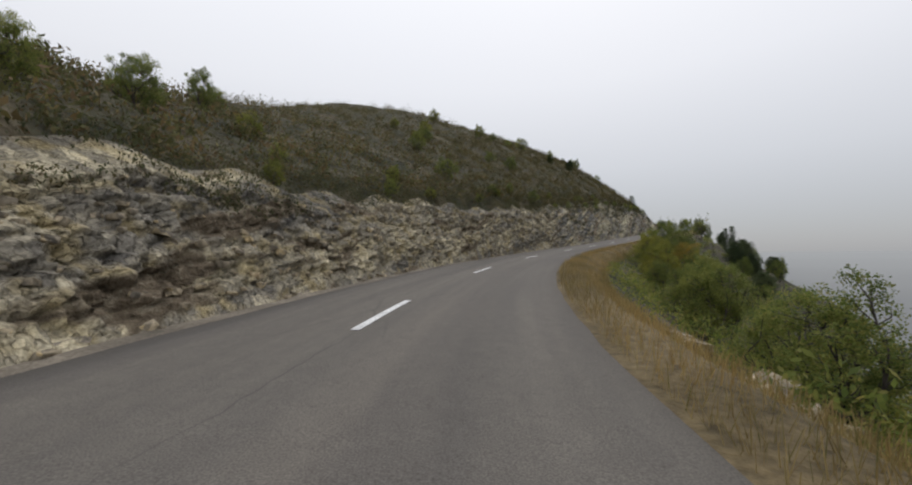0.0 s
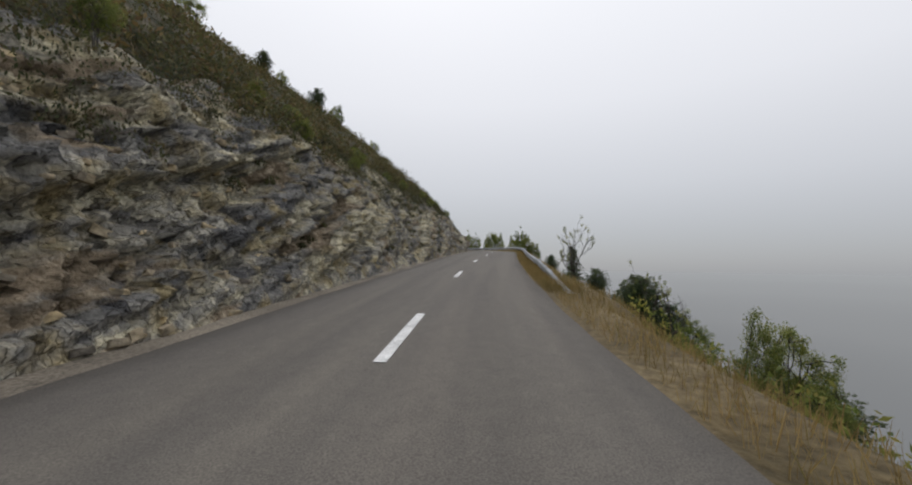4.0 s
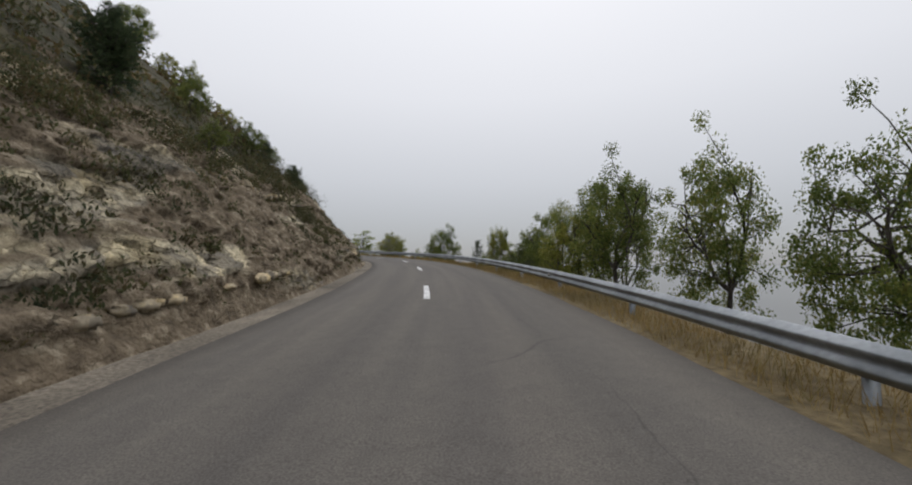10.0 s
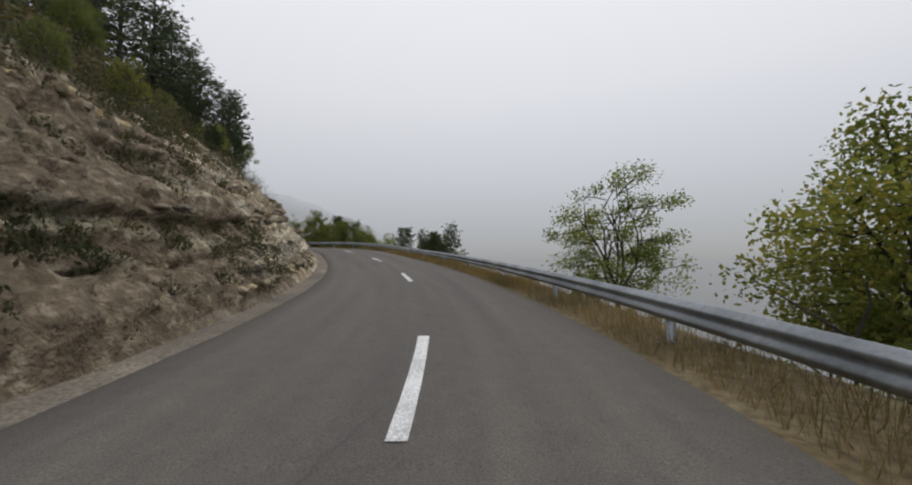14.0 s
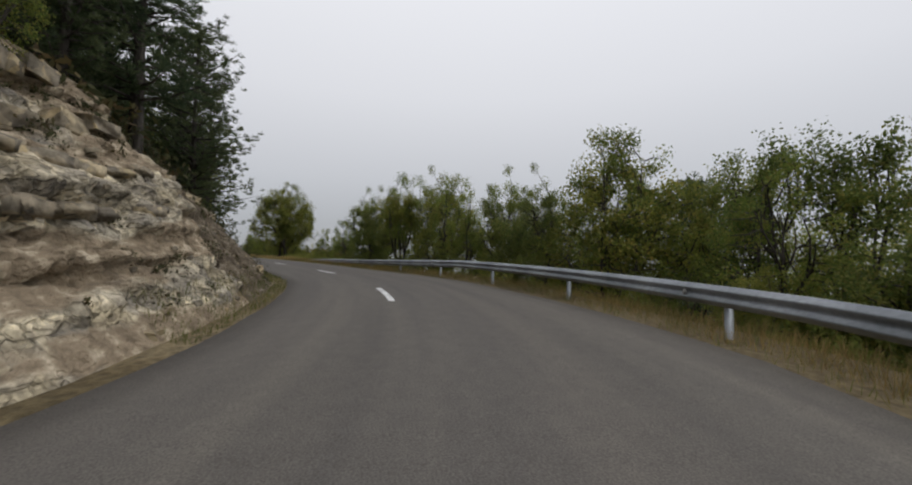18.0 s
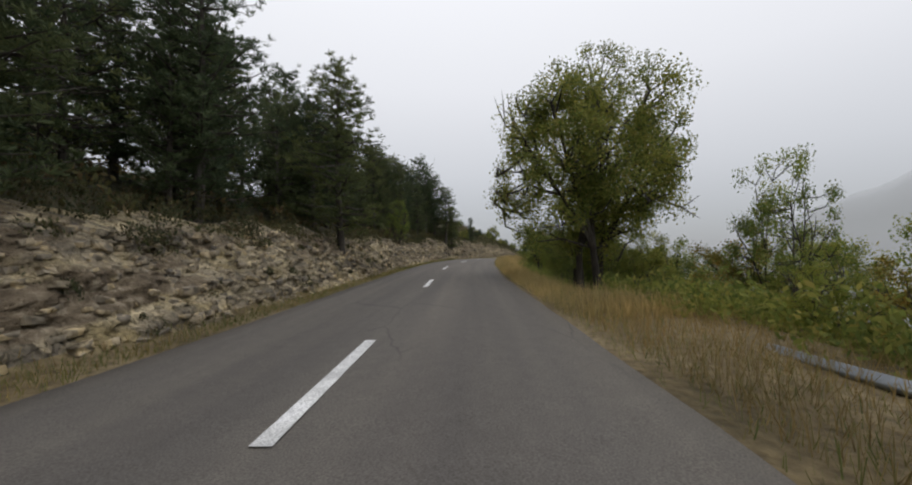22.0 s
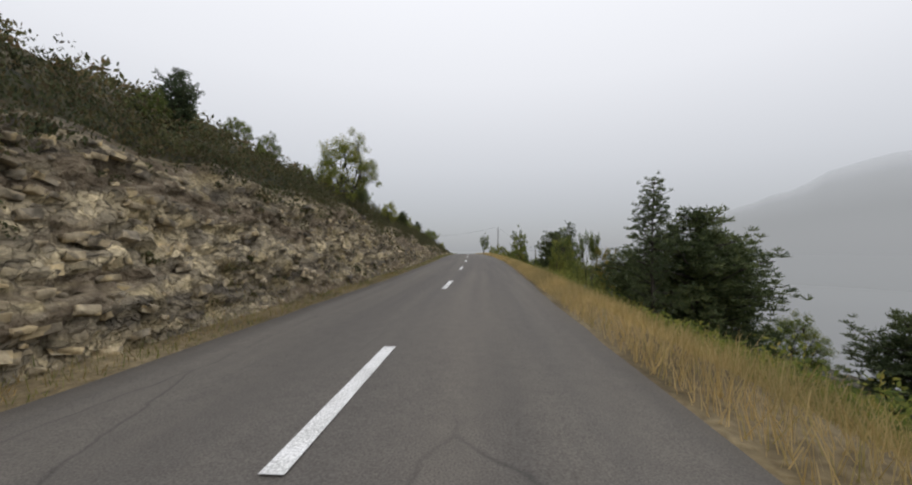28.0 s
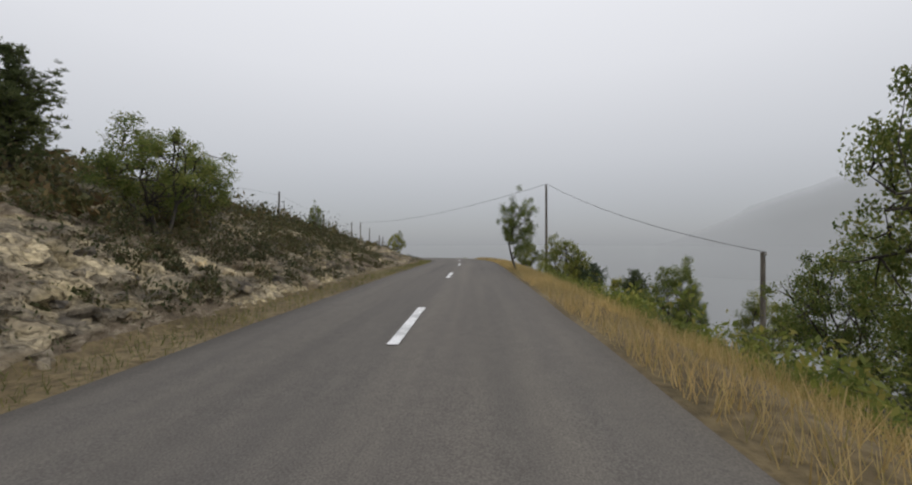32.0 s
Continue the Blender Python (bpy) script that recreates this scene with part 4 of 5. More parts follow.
def pine(seed, label, height=8.0, width=1.9, low=0.2, thick=1.0, per=18, round_top=0.0):
    """A pine: a straight stem, whorls of boughs, and tufts of needles along them."""
    rng = np.random.RandomState(seed)
    sway = rng.normal(size=2) * 0.012 * height
    z = np.linspace(0, 1, 9)
    stem = np.stack([sway[0] * np.sin(z * 3), sway[1] * np.sin(z * 2.5), z * height - 0.3], 1)
    rad = (0.019 * height) * (1 - z) + 0.012
    segs = [(stem[i], stem[i + 1], rad[i], rad[i + 1]) for i in range(8)]
    tufts = []
    h = low * height
    while h < height * 0.97:
        q = (h / height - low) / (1 - low)
        cone = (1 - q) ** 0.75 * (0.55 + 0.45 * min(1, q * 4 + 0.4))
        dome = math.sqrt(max(0.0, 1 - ((q - 0.38) / 0.64) ** 2)) * (0.86 + 0.2 * math.sin(h * 2.3 + seed))
        reach = width * (cone * (1 - round_top) + dome * round_top) + 0.16
        for a in rng.uniform(0, 6.28) + np.arange(5) * 1.257 + rng.uniform(-0.4, 0.4, 5):
            if rng.uniform() < 0.16:
                continue
            L = reach * rng.uniform(0.55, 1.12)
            base = np.array((np.interp(h, stem[:, 2], stem[:, 0]), np.interp(h, stem[:, 2], stem[:, 1]), h))
            tip = base + np.array((math.cos(a) * L, math.sin(a) * L, L * (rng.uniform(-0.1, 0.5) + 0.35 * round_top * q)))
            mid = (base + tip) / 2 + np.array((0, 0, -0.05 * L))
            segs += [(base, mid, 0.02 + 0.012 * L, 0.014 + 0.006 * L), (mid, tip, 0.014 + 0.006 * L, 0.008)]
            for t in np.linspace(0.3, 1.0, max(3, int(L * 4.2 * thick))):
                c = (base + (mid - base) * t * 2) if t < 0.5 else (mid + (tip - mid) * (t - 0.5) * 2)
                tufts.append(c + rng.normal(size=3) * (0.11 + 0.05 * L))
        h += height * rng.uniform(0.022, 0.05)
    tufts.append(stem[-1])
    tufts = np.array(tufts)
    c = np.repeat(tufts, per, 0)
    d = rng.normal(size=c.shape)
    d[:, 2] = np.abs(d[:, 2]) * 0.8 + 0.15
    d /= np.linalg.norm(d, axis=1)[:, None]
    L = rng.uniform(0.1, 0.23, len(c))[:, None]
    side = np.cross(d, rng.normal(size=c.shape))
    side /= np.linalg.norm(side, axis=1)[:, None] + 1e-9
    w = 0.25 / per
    v = np.stack([c - side * w * 0.6, c + side * w * 0.6, c + d * L + side * w, c + d * L - side * w], 1).reshape(-1, 3)
    tree = empty("pine_tree", (0, 0, 0), label, "pine tree")
    tv, tf = tubes(segs, 5)
    part("trunk", mesh_of("trunk", tv, tf, BARK, True), tree)
    part("crown", mesh_of("crown", v, np.arange(len(v)).reshape(-1, 4), PINE_LEAF), tree)
    return tree


used = set()


def plant(proto, tall, s, lat, top, wide=1.0, turn=0.0, base=None, label=""):
    """Set a tree at a station, its top so many metres over the road."""
    g = float(land(np.array(float(s)), np.array(float(lat)))) if base is None else base
    k = max(top - g, 0.6) / tall
    p = place(float(s), float(lat), g)
    m = Matrix.LocRotScale(Vector(p), Euler((0, 0, turn)), None)
    if proto.name in used:
        ob = copy_thing(proto, m)
    else:
        used.add(proto.name)
        ob = proto
        ob.matrix_basis = m
    ob.scale = (k * wide, k * wide, k)
    if label:
        ob["label"] = label
    return ob


def bush_quads(rng, at, rad, tall, count, blade, up=0.7):
    """Domes of leaves: one dome for each place."""
    n = len(at)
    who = np.repeat(np.arange(n), count)
    d = rng.normal(size=(len(who), 3))
    d /= np.linalg.norm(d, axis=1)[:, None]
    d[:, 2] = np.abs(d[:, 2])
    r = rng.uniform(0.45, 1.0, len(who)) ** 0.6
    lump = 0.75 + 0.35 * np.sin(np.arctan2(d[:, 1], d[:, 0]) * 3 + who * 1.7) * (1 - d[:, 2])
    p = at[who] + d * (r * lump)[:, None] * np.stack([rad[who], rad[who], tall[who]], 1)
    return leaf_quads(p, blade, rng, 0.42, up)


def build_scrub(name, label, seed, spans, leaf, count, blade):
    """spans: (number, s0, s1, lat0, lat1, radius0, radius1); lat is taken from the foot of the bank or the road's edge."""
    rng = np.random.RandomState(seed)
    at, rad = [], []
    for n, s0, s1, l0, l1, r0, r1 in spans:
        s = rng.uniform(s0, s1, n)
        u = rng.uniform(0, 1, n) ** 1.15
        lat = (LEFT(s) - SHELF(s) - l0 - (l1 - l0) * u) if l1 > l0 >= 0 and name != "bushes" else RIGHT(s) + l0 + (l1 - l0) * u
        at.append(place(s, lat, land(s, lat) - 0.1))
        rad.append(rng.uniform(r0, r1, n))
    at, rad = np.concatenate(at), np.concatenate(rad)
    v, f = bush_quads(rng, at, rad, rad * rng.uniform(0.8, 1.7, len(rad)), count, blade, 1.5 if name == "brow_scrub" else 0.7)
    tagged(new(name, mesh_of(name, v, f, leaf)), label, "bushes", kind="stuff")


def build_grass(name, label, seed, spans, mat):
    """spans: (number, s0, s1, off0, off1, height), off from the right edge, or from the left edge where negative."""
    rng = np.random.RandomState(seed)
    P, H = [], []
    for n, s0, s1, o0, o1, hh in spans:
        s = rng.uniform(s0, s1, n)
        clump = 0.5 + 0.5 * wave(s * 2.2, s * 0, seed)
        o = o0 + (o1 - o0) * rng.uniform(0, 1, n)
        lat = np.where(o >= 0, RIGHT(s) + o, LEFT(s) + o)
        h = np.where(o >= 0, np.minimum(land(s, lat), -0.02), np.clip(land(s, lat), -0.02, 0.6))
        P.append(place(s, lat, h))
        H.append(hh * rng.uniform(0.4, 1.15, n) * (0.6 + 0.5 * clump))
    P, H = np.concatenate(P), np.concatenate(H)
    lean = rng.normal(size=P.shape) * 0.28
    lean[:, 2] = 1
    side = rng.normal(size=P.shape)
    side[:, 2] = 0
    side /= np.linalg.norm(side, axis=1)[:, None]
    w = rng.uniform(0.0025, 0.006, len(P))[:, None]
    tip = P + lean * H[:, None]
    v = np.stack([P - side * w, P + side * w, tip + side * w * 0.4, tip - side * w * 0.4], 1).reshape(-1, 3)
    tagged(new(name, mesh_of(name, v, np.arange(len(v)).reshape(-1, 4), mat)), label, "grass", kind="stuff")


# ---- guard rail ----
def build_rail():
    rail = empty("guard_rail", Vector(place(66.0, float(RAIL(66.0)))), "galvanised steel guard rail on posts along the drop", "guard rail")
    inv = Matrix.Translation(rail.location).inverted()
    # half profile of the beam, from its top lip to its bottom lip: out of the road, up
    prof = np.array([(0.0, 0.155), (-0.012, 0.15), (-0.02, 0.125), (-0.075, 0.095), (-0.082, 0.065), (-0.03, 0.025), (-0.022, 0.0), (-0.03, -0.025), (-0.082, -0.065), (-0.075, -0.095), (-0.02, -0.125), (-0.012, -0.15), (0.0, -0.155)])
    back = prof[::-1] + np.array((0.006, 0.0))
    ring = np.concatenate([prof, back])
    ends = np.arange(62.0, 258.1, 4.0)

    def height(s):
        return np.interp(s, [62, 66, 70, 84, 108, 126, 140, 156, 172, 206, 213, 219, 232, 238, 244, 250, 256, 258], [-0.1, 0.2, 0.38, 0.385, 0.43, 0.36, 0.37, 0.45, 0.46, 0.41, 0.5, 0.6, 0.64, 0.5, 0.33, 0.2, 0.0, -0.12])

    post_sec = np.array([(-0.05, -0.03), (0.05, -0.03), (0.05, -0.022), (-0.042, -0.022), (-0.042, 0.022), (0.05, 0.022), (0.05, 0.03), (-0.05, 0.03)])
    for i in range(len(ends) - 1):
        s = np.linspace(ends[i] - 0.15, ends[i + 1] + 0.15, 8)
        over = 0.004 * (i % 2)
        g = place(s[:, None], RAIL(s)[:, None] + ring[None, :, 0] + over, height(s)[:, None] + ring[None, :, 1])
        g = np.concatenate([g, g[:, :1]], 1)
        v, f = strip(g)
        ob = part("beam", mesh_of("beam", v, f, STEEL, True), rail)
        ob.matrix_parent_inverse = inv
    for i, s in enumerate(ends):
        lat, yaw, hh = float(RAIL(s)) + 0.07, float(axis(s)[3]), float(height(s))
        base = -0.6
        sec = post_sec @ np.array([[math.cos(yaw), math.sin(yaw)], [-math.sin(yaw), math.cos(yaw)]])
        p = place(s, lat)
        v = np.concatenate([np.c_[sec + p[:2], np.full(8, p[2] + z)] for z in (base, hh + 0.12)])
        j = np.arange(8)
        f = np.stack([j, (j + 1) % 8, 8 + (j + 1) % 8, 8 + j], 1)
        f = np.concatenate([f, [[8, 9, 10, 11], [8, 11, 12, 15], [12, 13, 14, 15]]])
        ob = part("post", mesh_of("post", v, f, STEEL), rail)
        ob.matrix_parent_inverse = inv
        if i % 3 == 1:
            # a small reflector in the beam's hollow
            c = place(s + 0.6, float(RAIL(s + 0.6)) - 0.045, hh)
            fw, sd = np.array((-math.sin(yaw), math.cos(yaw), 0)), np.array((math.cos(yaw), math.sin(yaw), 0))
            up = np.array((0, 0, 1.0))
            v = np.array([c - sd * 0.05 - up * 0.045, c + sd * 0.03 - up * 0.045, c + sd * 0.03 + up * 0.045, c - sd * 0.05 + up * 0.045])
            v = np.concatenate([v, v + fw * 0.012])
            f = [[0, 1, 2, 3], [7, 6, 5, 4], [0, 4, 5, 1], [1, 5, 6, 2], [2, 6, 7, 3], [3, 7, 4, 0]]
            ob = part("reflector", mesh_of("reflector", v, f, REFLECT), rail)
            ob.matrix_parent_inverse = inv


build_ground()
build_fog_sheet()
build_far_hill()
build_road()
build_shoulders()
build_rock()
build_rail()

# ---- trees ----
ROUND = oak(1, OAK_LEAF, "spreading green oak with dark forked limbs", 3, 8.0, 3.9, 80000, 0.2, 0.085, 0.0, 1.15, 4, 0.125, 330)
OAK_A = oak(2, OAK_LEAF, "young green oak with a loose crown", 1, 6.0, 2.1, 18000, 0.16, 0.085, 0.0, 0.7, 3, 0.17, 100)
LIGHT = oak(7, LIGHT_LEAF, "young oak with pale yellow-green leaves", 2, 6.0, 2.3, 13000, 0.08, 0.09, 0.0, 0.9, 3, 0.17, 100)
OAK_B = oak(3, OAK_LEAF, "bushy green oak with several stems", 3, 5.0, 2.3, 21000, 0.0, 0.085, 0.0, 1.0, 3, 0.17, 120)
OAK_C = oak(4, OAK_LEAF, "thin oak with sparse leaves and bare twigs", 2, 6.0, 1.9, 12000, 0.2, 0.085, 0.12, 0.8, 4, 0.17)
GOLD = oak(5, YELLOW_LEAF, "small tree with yellowing autumn leaves", 2, 4.5, 1.8, 16000, 0.0, 0.08, 0.0, 1.0, 3, 0.19, 80)
DEAD = oak(6, OAK_LEAF, "nearly bare twisted tree with a few leaf tufts", 2, 5.0, 2.6, 1100, 0.3, 0.085, 0.86, 0.8, 4, 0.07)
PINE_A = pine(11, "dark green pine with open whorls of boughs", 8.0, 2.1, 0.14, 1.7, 24, 0.2)
PINE_B = pine(12, "slender young pine with short boughs", 6.0, 1.35, 0.06, 1.3)
PINE_C = pine(13, "tall dense pine of the wood above the road", 9.0, 2.5, 0.06, 1.7, 24, 0.6)
PINE_E = pine(15, "dark pine deep in the wood", 9.0, 2.4, 0.1, 0.8, 9, 0.75)
PINE_F = pine(16, "tall pine with a high crown over a bare trunk", 9.0, 1.9, 0.55, 1.5, 18, 0.7)
PINE_D = pine(14, "bushy low pine with spreading boughs", 4.5, 2.0, 0.04, 2.4, 18, 0.45)
TALL = {ROUND.name: 8.0, OAK_A.name: 6.0, LIGHT.name: 6.0, OAK_B.name: 5.0, OAK_C.name: 6.0, GOLD.name: 4.5, DEAD.name: 5.0, PINE_A.name: 8.0, PINE_B.name: 6.0, PINE_C.name: 9.0, PINE_D.name: 4.5, PINE_E.name: 9.0, PINE_F.name: 9.0}


def trees(proto, spots, group=""):
    for i, (s, lat, top, *wide) in enumerate(spots):
        ob = plant(proto, TALL[proto.name], s, lat, top, wide[0] if wide else 1.0, turn=i * 2.1 + s)
        tagged(ob, group="trees below the road" if lat > 0 else ("pine wood above the road" if 190 < s < 310 else "trees on the hillside"))
    return ob


# on the slope below the road
trees(ROUND, [(268.2, 4.6, 8.7, 0.92)])
trees(OAK_B, [(45.5, 5.6, 2.2, 1.0), (40, 5.5, 1.5, 1.0), (52, 7.2, 2.4, 1.0), (33, 6.4, 0.9, 0.9), (22, 8.6, 0.4, 0.9), (109.5, 5.7, 2.5, 0.85), (109.2, 6.6, 1.2), (116.5, 6.3, 2.7, 0.8), (124, 6.4, 3.5, 0.8), (143, 5.7, 3.2, 0.8), (146, 5.9, 3.7, 0.8), (153.5, 6.2, 2.1, 0.8), (165.5, 5.8, 3.6, 0.85), (159, 7.0, 0.9), (176.5, 5.2, 3.2, 1.1), (173.5, 6.8, 1.1, 0.7), (170, 7.2, 0.9, 0.7), (221.5, 8, 2.9), (228, 7.6, 5.3), (239, 7.2, 6.0, 0.7), (248, 6.4, 4.6, 0.75), (303, 5.4, 4.0, 1.1), (312, 5.0, 4.0), (299, 5.4, 3.7, 1.0), (322, 7.5, 2.5), (283.5, 7.2, 2.6, 0.9), (285.5, 9.4, 2.9, 0.9), (281.5, 8.8, 2.4, 0.9), (279, 7.4, 1.9, 0.9), (276, 8.6, 1.8), (355, 6.4, 1.0, 0.8), (233, 9.0, 4.0), (222, 9.5, 2.6), (374.5, 5.6, 1.15, 0.9), (407, 5.9, 2.1, 1.1), (390, 8.2, 1.6, 0.8), (394, 6.6, 0.9, 0.9), (414, 4.8, 2.0, 0.9), (421, -7.0, 3.0, 0.9)])
trees(OAK_A, [(112.5, 5.7, 3.7, 0.75), (127, 5.9, 3.1, 0.65), (132.5, 6.3, 3.5, 0.7), (136, 6.4, 4.3, 0.65), (139.7, 5.9, 4.6, 0.8), (241, 7.4, 6.6, 0.7), (245, 6.6, 5.6, 0.8), (247.5, 6.4, 6.1, 0.75), (250.5, 6.4, 6.3, 0.75), (234, 7.2, 5.2, 0.8), (230.5, 6.2, 4.5, 0.7), (387, 7.2, 4.5, 0.7), (400.5, 2.2, 4.1, 0.8), (256, 7.3, 2.9, 0.9), (372, 11.0, 3.2), (362, 8.4, 2.9, 0.8), (271, 4.6, 4.3, 0.85), (273.5, 6.4, 3.2, 0.8)])
trees(LIGHT, [(183.3, 5.2, 3.5, 1.15), (177.5, 6.0, 2.8, 1.1), (227.5, 7.2, 5.2, 0.8), (243, 6.6, 7.0, 0.75), (237, 6.3, 5.6, 0.7), (235, 8.0, 5.0, 0.8), (220, 7.2, 2.9, 0.9), (254.5, 6.4, 4.0, 0.8), (262.8, 7.4, 3.6, 0.7), (257.5, 6.8, 2.5, 0.9), (260, 8.6, 2.3, 0.9), (224, 7.6, 3.6, 0.9), (216.5, 7.6, 2.0, 0.9), (298.5, 7.6, 2.6, 0.8), (288.5, 5.6, 3.4, 0.9), (291.5, 6.4, 2.7, 0.9), (287, 6.6, 2.6, 0.9)])
trees(OAK_C, [(125.5, 6.2, 4.0, 0.8), (141.5, 6.6, 4.2, 0.8), (152.6, 5.4, 2.9, 0.6), (156, 9.0, 0.8), (224, 8.6, 4.4), (172, 8.0, 1.0), (226, 9.4, 4.2, 0.7), (243, 5.6, 5.8), (349, 7.2, 2.6, 0.6)])
trees(GOLD, [(254, 5.6, 1.0, 0.9), (258, 6.4, 1.2, 0.9), (264, 7.0, 1.6, 0.9), (259, 6.6, 1.2), (348, 8.0, 1.6, 0.6), (45, 8.0, 0.6), (36.5, 6.0, 0.2, 0.9), (232, 8.2, 1.6, 0.7), (377, 6.2, 0.9, 0.6)])
trees(DEAD, [(85.4, 6.5, 4.3, 0.6), (72.5, 9.0, 0.8, 0.6)])
trees(PINE_F, [(283.4, 9.2, 7.4, 1.0)])
trees(PINE_A, [(337, 6.0, 3.85, 0.8), (221, 25.5, 4.6), (369, 10.8, 4.2, 0.8), (212, 8.6, 2.4, 0.75)])
trees(PINE_B, [(100, 9.5, 0.4), (106, 11.0, 0.8), (156, 6.4, 2.3, 0.8), (160, 6.8, 1.9, 0.9), (222, 17.1, 3.4), (231, 16.0, 5.4), (233, 20.9, 6.2), (366, 9.0, 3.0), (228, 13, 3.2), (219.5, 12.5, 3.0)])
trees(PINE_D, [(149.5, 6.2, 1.7, 1.1), (206.5, 6.6, 1.8, 0.9), (208, 7.6, 1.5), (338.5, 8.2, 2.7, 1.2), (340, 9.8, 1.9, 1.2), (343, 7.4, 1.2, 1.2), (172, 9.0, 1.2), (370.5, 9.2, 2.9, 0.9)])
# on the hillside above
trees(OAK_B, [(11, -13.0, 8.5, 0.9), (15, -15.4, 10.4, 0.7), (7, -11.2, 7.0, 0.9), (343.5, -7.0, 7.4, 1.0), (389.5, -7.3, 4.3, 1.25), (392, -8.4, 4.2, 1.1), (349, -9.0, 6.0, 0.8)])
trees(OAK_A, [(153, -14.0, 12.0), (400, -8.0, 3.5, 0.8)])
trees(LIGHT, [(250, -6.6, 7.7, 0.95), (222.5, -6.0, 6.0, 0.8), (283, -6.2, 5.2, 0.8)])
trees(PINE_A, [(124.6, -7.7, 10.6, 1.1), (161, -12.7, 10.3), (166.5, -12.4, 9.8), (176, -16.0, 12.6), (228, -6.4, 11.5), (251, -5.6, 8.1), (270, -5.8, 10.0, 1.0), (301, -6.0, 9.2, 1.2)])
trees(PINE_B, [(185, -13.0, 12.0), (187, -12.2, 10.1, 0.6), (316, -5.8, 6.7), (302, -5.4, 6.7)])
trees(PINE_D, [(163.5, -8.2, 6.7, 0.8), (151, -9.4, 7.2, 0.9), (388.3, -9.6, 5.4, 0.8)])
rng = random.Random(9)


def fill(protos, n, s0, s1, lat0, lat1, tall0, tall1, edge=RIGHT, cap=99.0):
    """More trees of the same wood between two stations, lat from the edge, each so tall, none over cap."""
    for i in range(n):
        s = s0 + (s1 - s0) * (i + rng.random()) / n
        lat = float(edge(s)) + rng.uniform(lat0, lat1)
        g = float(land(np.array(s), np.array(lat)))
        ob = trees(rng.choice(protos), [(s, lat, min(g + rng.uniform(tall0, tall1), max(cap + rng.uniform(-0.7, 0.3), g + 1.5)), rng.uniform(0.8, 1.15))])
        if tall1 <= 3.4 and ob["category"] == "tree":
            ob.name = "bush"
            tagged(ob, "low bushy green oak scrub on the slope", "bush", "bushes below the road" if lat > 0 else "bushes on the bank")


# the pine wood above the bank, its edge first
trees(PINE_C, [(229, -9.0, 13.8), (298, -9.8, 11.3), (295, -11.2, 11.8), (264, -8.0, 11.0), (258, -7.2, 9.5), (244, -7.2, 9.0), (237, -7.0, 10.0), (234, -6.2, 9.2), (240, -6.0, 8.6), (226, -7.0, 9.5)])
BROW = by_station([(s, float(LEFT(s) - SHELF(s) - FACE_RUN(s))) for s in range(-40, 460, 10)])
fill([PINE_C, PINE_A, OAK_B], 14, 204, 262, -2.6, -1.2, 5.0, 8.0, BROW)
fill([PINE_C, PINE_C, PINE_A], 18, 262, 304, -2.6, -1.2, 5.0, 8.0, BROW)
fill([PINE_C, PINE_E], 22, 256, 306, -4.6, -2.4, 5.0, 8.0, BROW)
fill([PINE_C, PINE_E], 34, 196, 306, -6.5, -3.0, 6.5, 9.5, BROW)
fill([PINE_E], 40, 192, 308, -16, -6.5, 7.0, 10.0, BROW)
# oaks and pines on the slope below the road
fill([OAK_B, OAK_C], 12, 110, 215, 6.5, 11.0, 2.0, 4.0, cap=0.6)
fill([LIGHT, LIGHT, OAK_C], 9, 220, 240, 6.0, 9.5, 4.0, 6.0, cap=3.0)
fill([LIGHT, OAK_B, OAK_C], 9, 240, 262, 6.2, 10.0, 3.5, 6.0, cap=1.8)
fill([OAK_B, OAK_A, LIGHT], 20, 217, 238, 9.0, 26.0, 4.0, 7.0, cap=2.6)
fill([OAK_B, LIGHT], 26, 222, 260, 2.6, 5.0, 1.8, 3.0, cap=0.9)
fill([OAK_B], 9, 263, 281, 3.4, 6.5, 1.5, 2.5, cap=0.9)
fill([OAK_B, OAK_A], 28, 262, 332, 4.8, 11.0, 3.5, 6.5, cap=2.3)
fill([OAK_B, PINE_D, OAK_C], 24, 330, 430, 6.0, 15.0, 2.5, 4.5, cap=0.3)
fill([OAK_B, OAK_B, OAK_A], 26, -20, 66, 4.2, 11.0, 2.2, 4.2, cap=0.5)
fill([OAK_B, PINE_D], 12, 70, 112, 7.0, 16.0, 3.0, 5.0)
# a few small trees on the hillside
fill([OAK_B], 22, -30, 60, -26, -4, 1.3, 2.8, BROW)
fill([OAK_B, OAK_B, OAK_B, PINE_D], 26, 60, 205, -22, -4, 1.4, 3.4, BROW)
fill([OAK_B], 12, 312, 400, -12, -2.0, 1.2, 2.2, BROW)
fill([OAK_B, OAK_A], 12, 350, 374, 6.0, 12.0, 2.5, 4.0, cap=0.3)
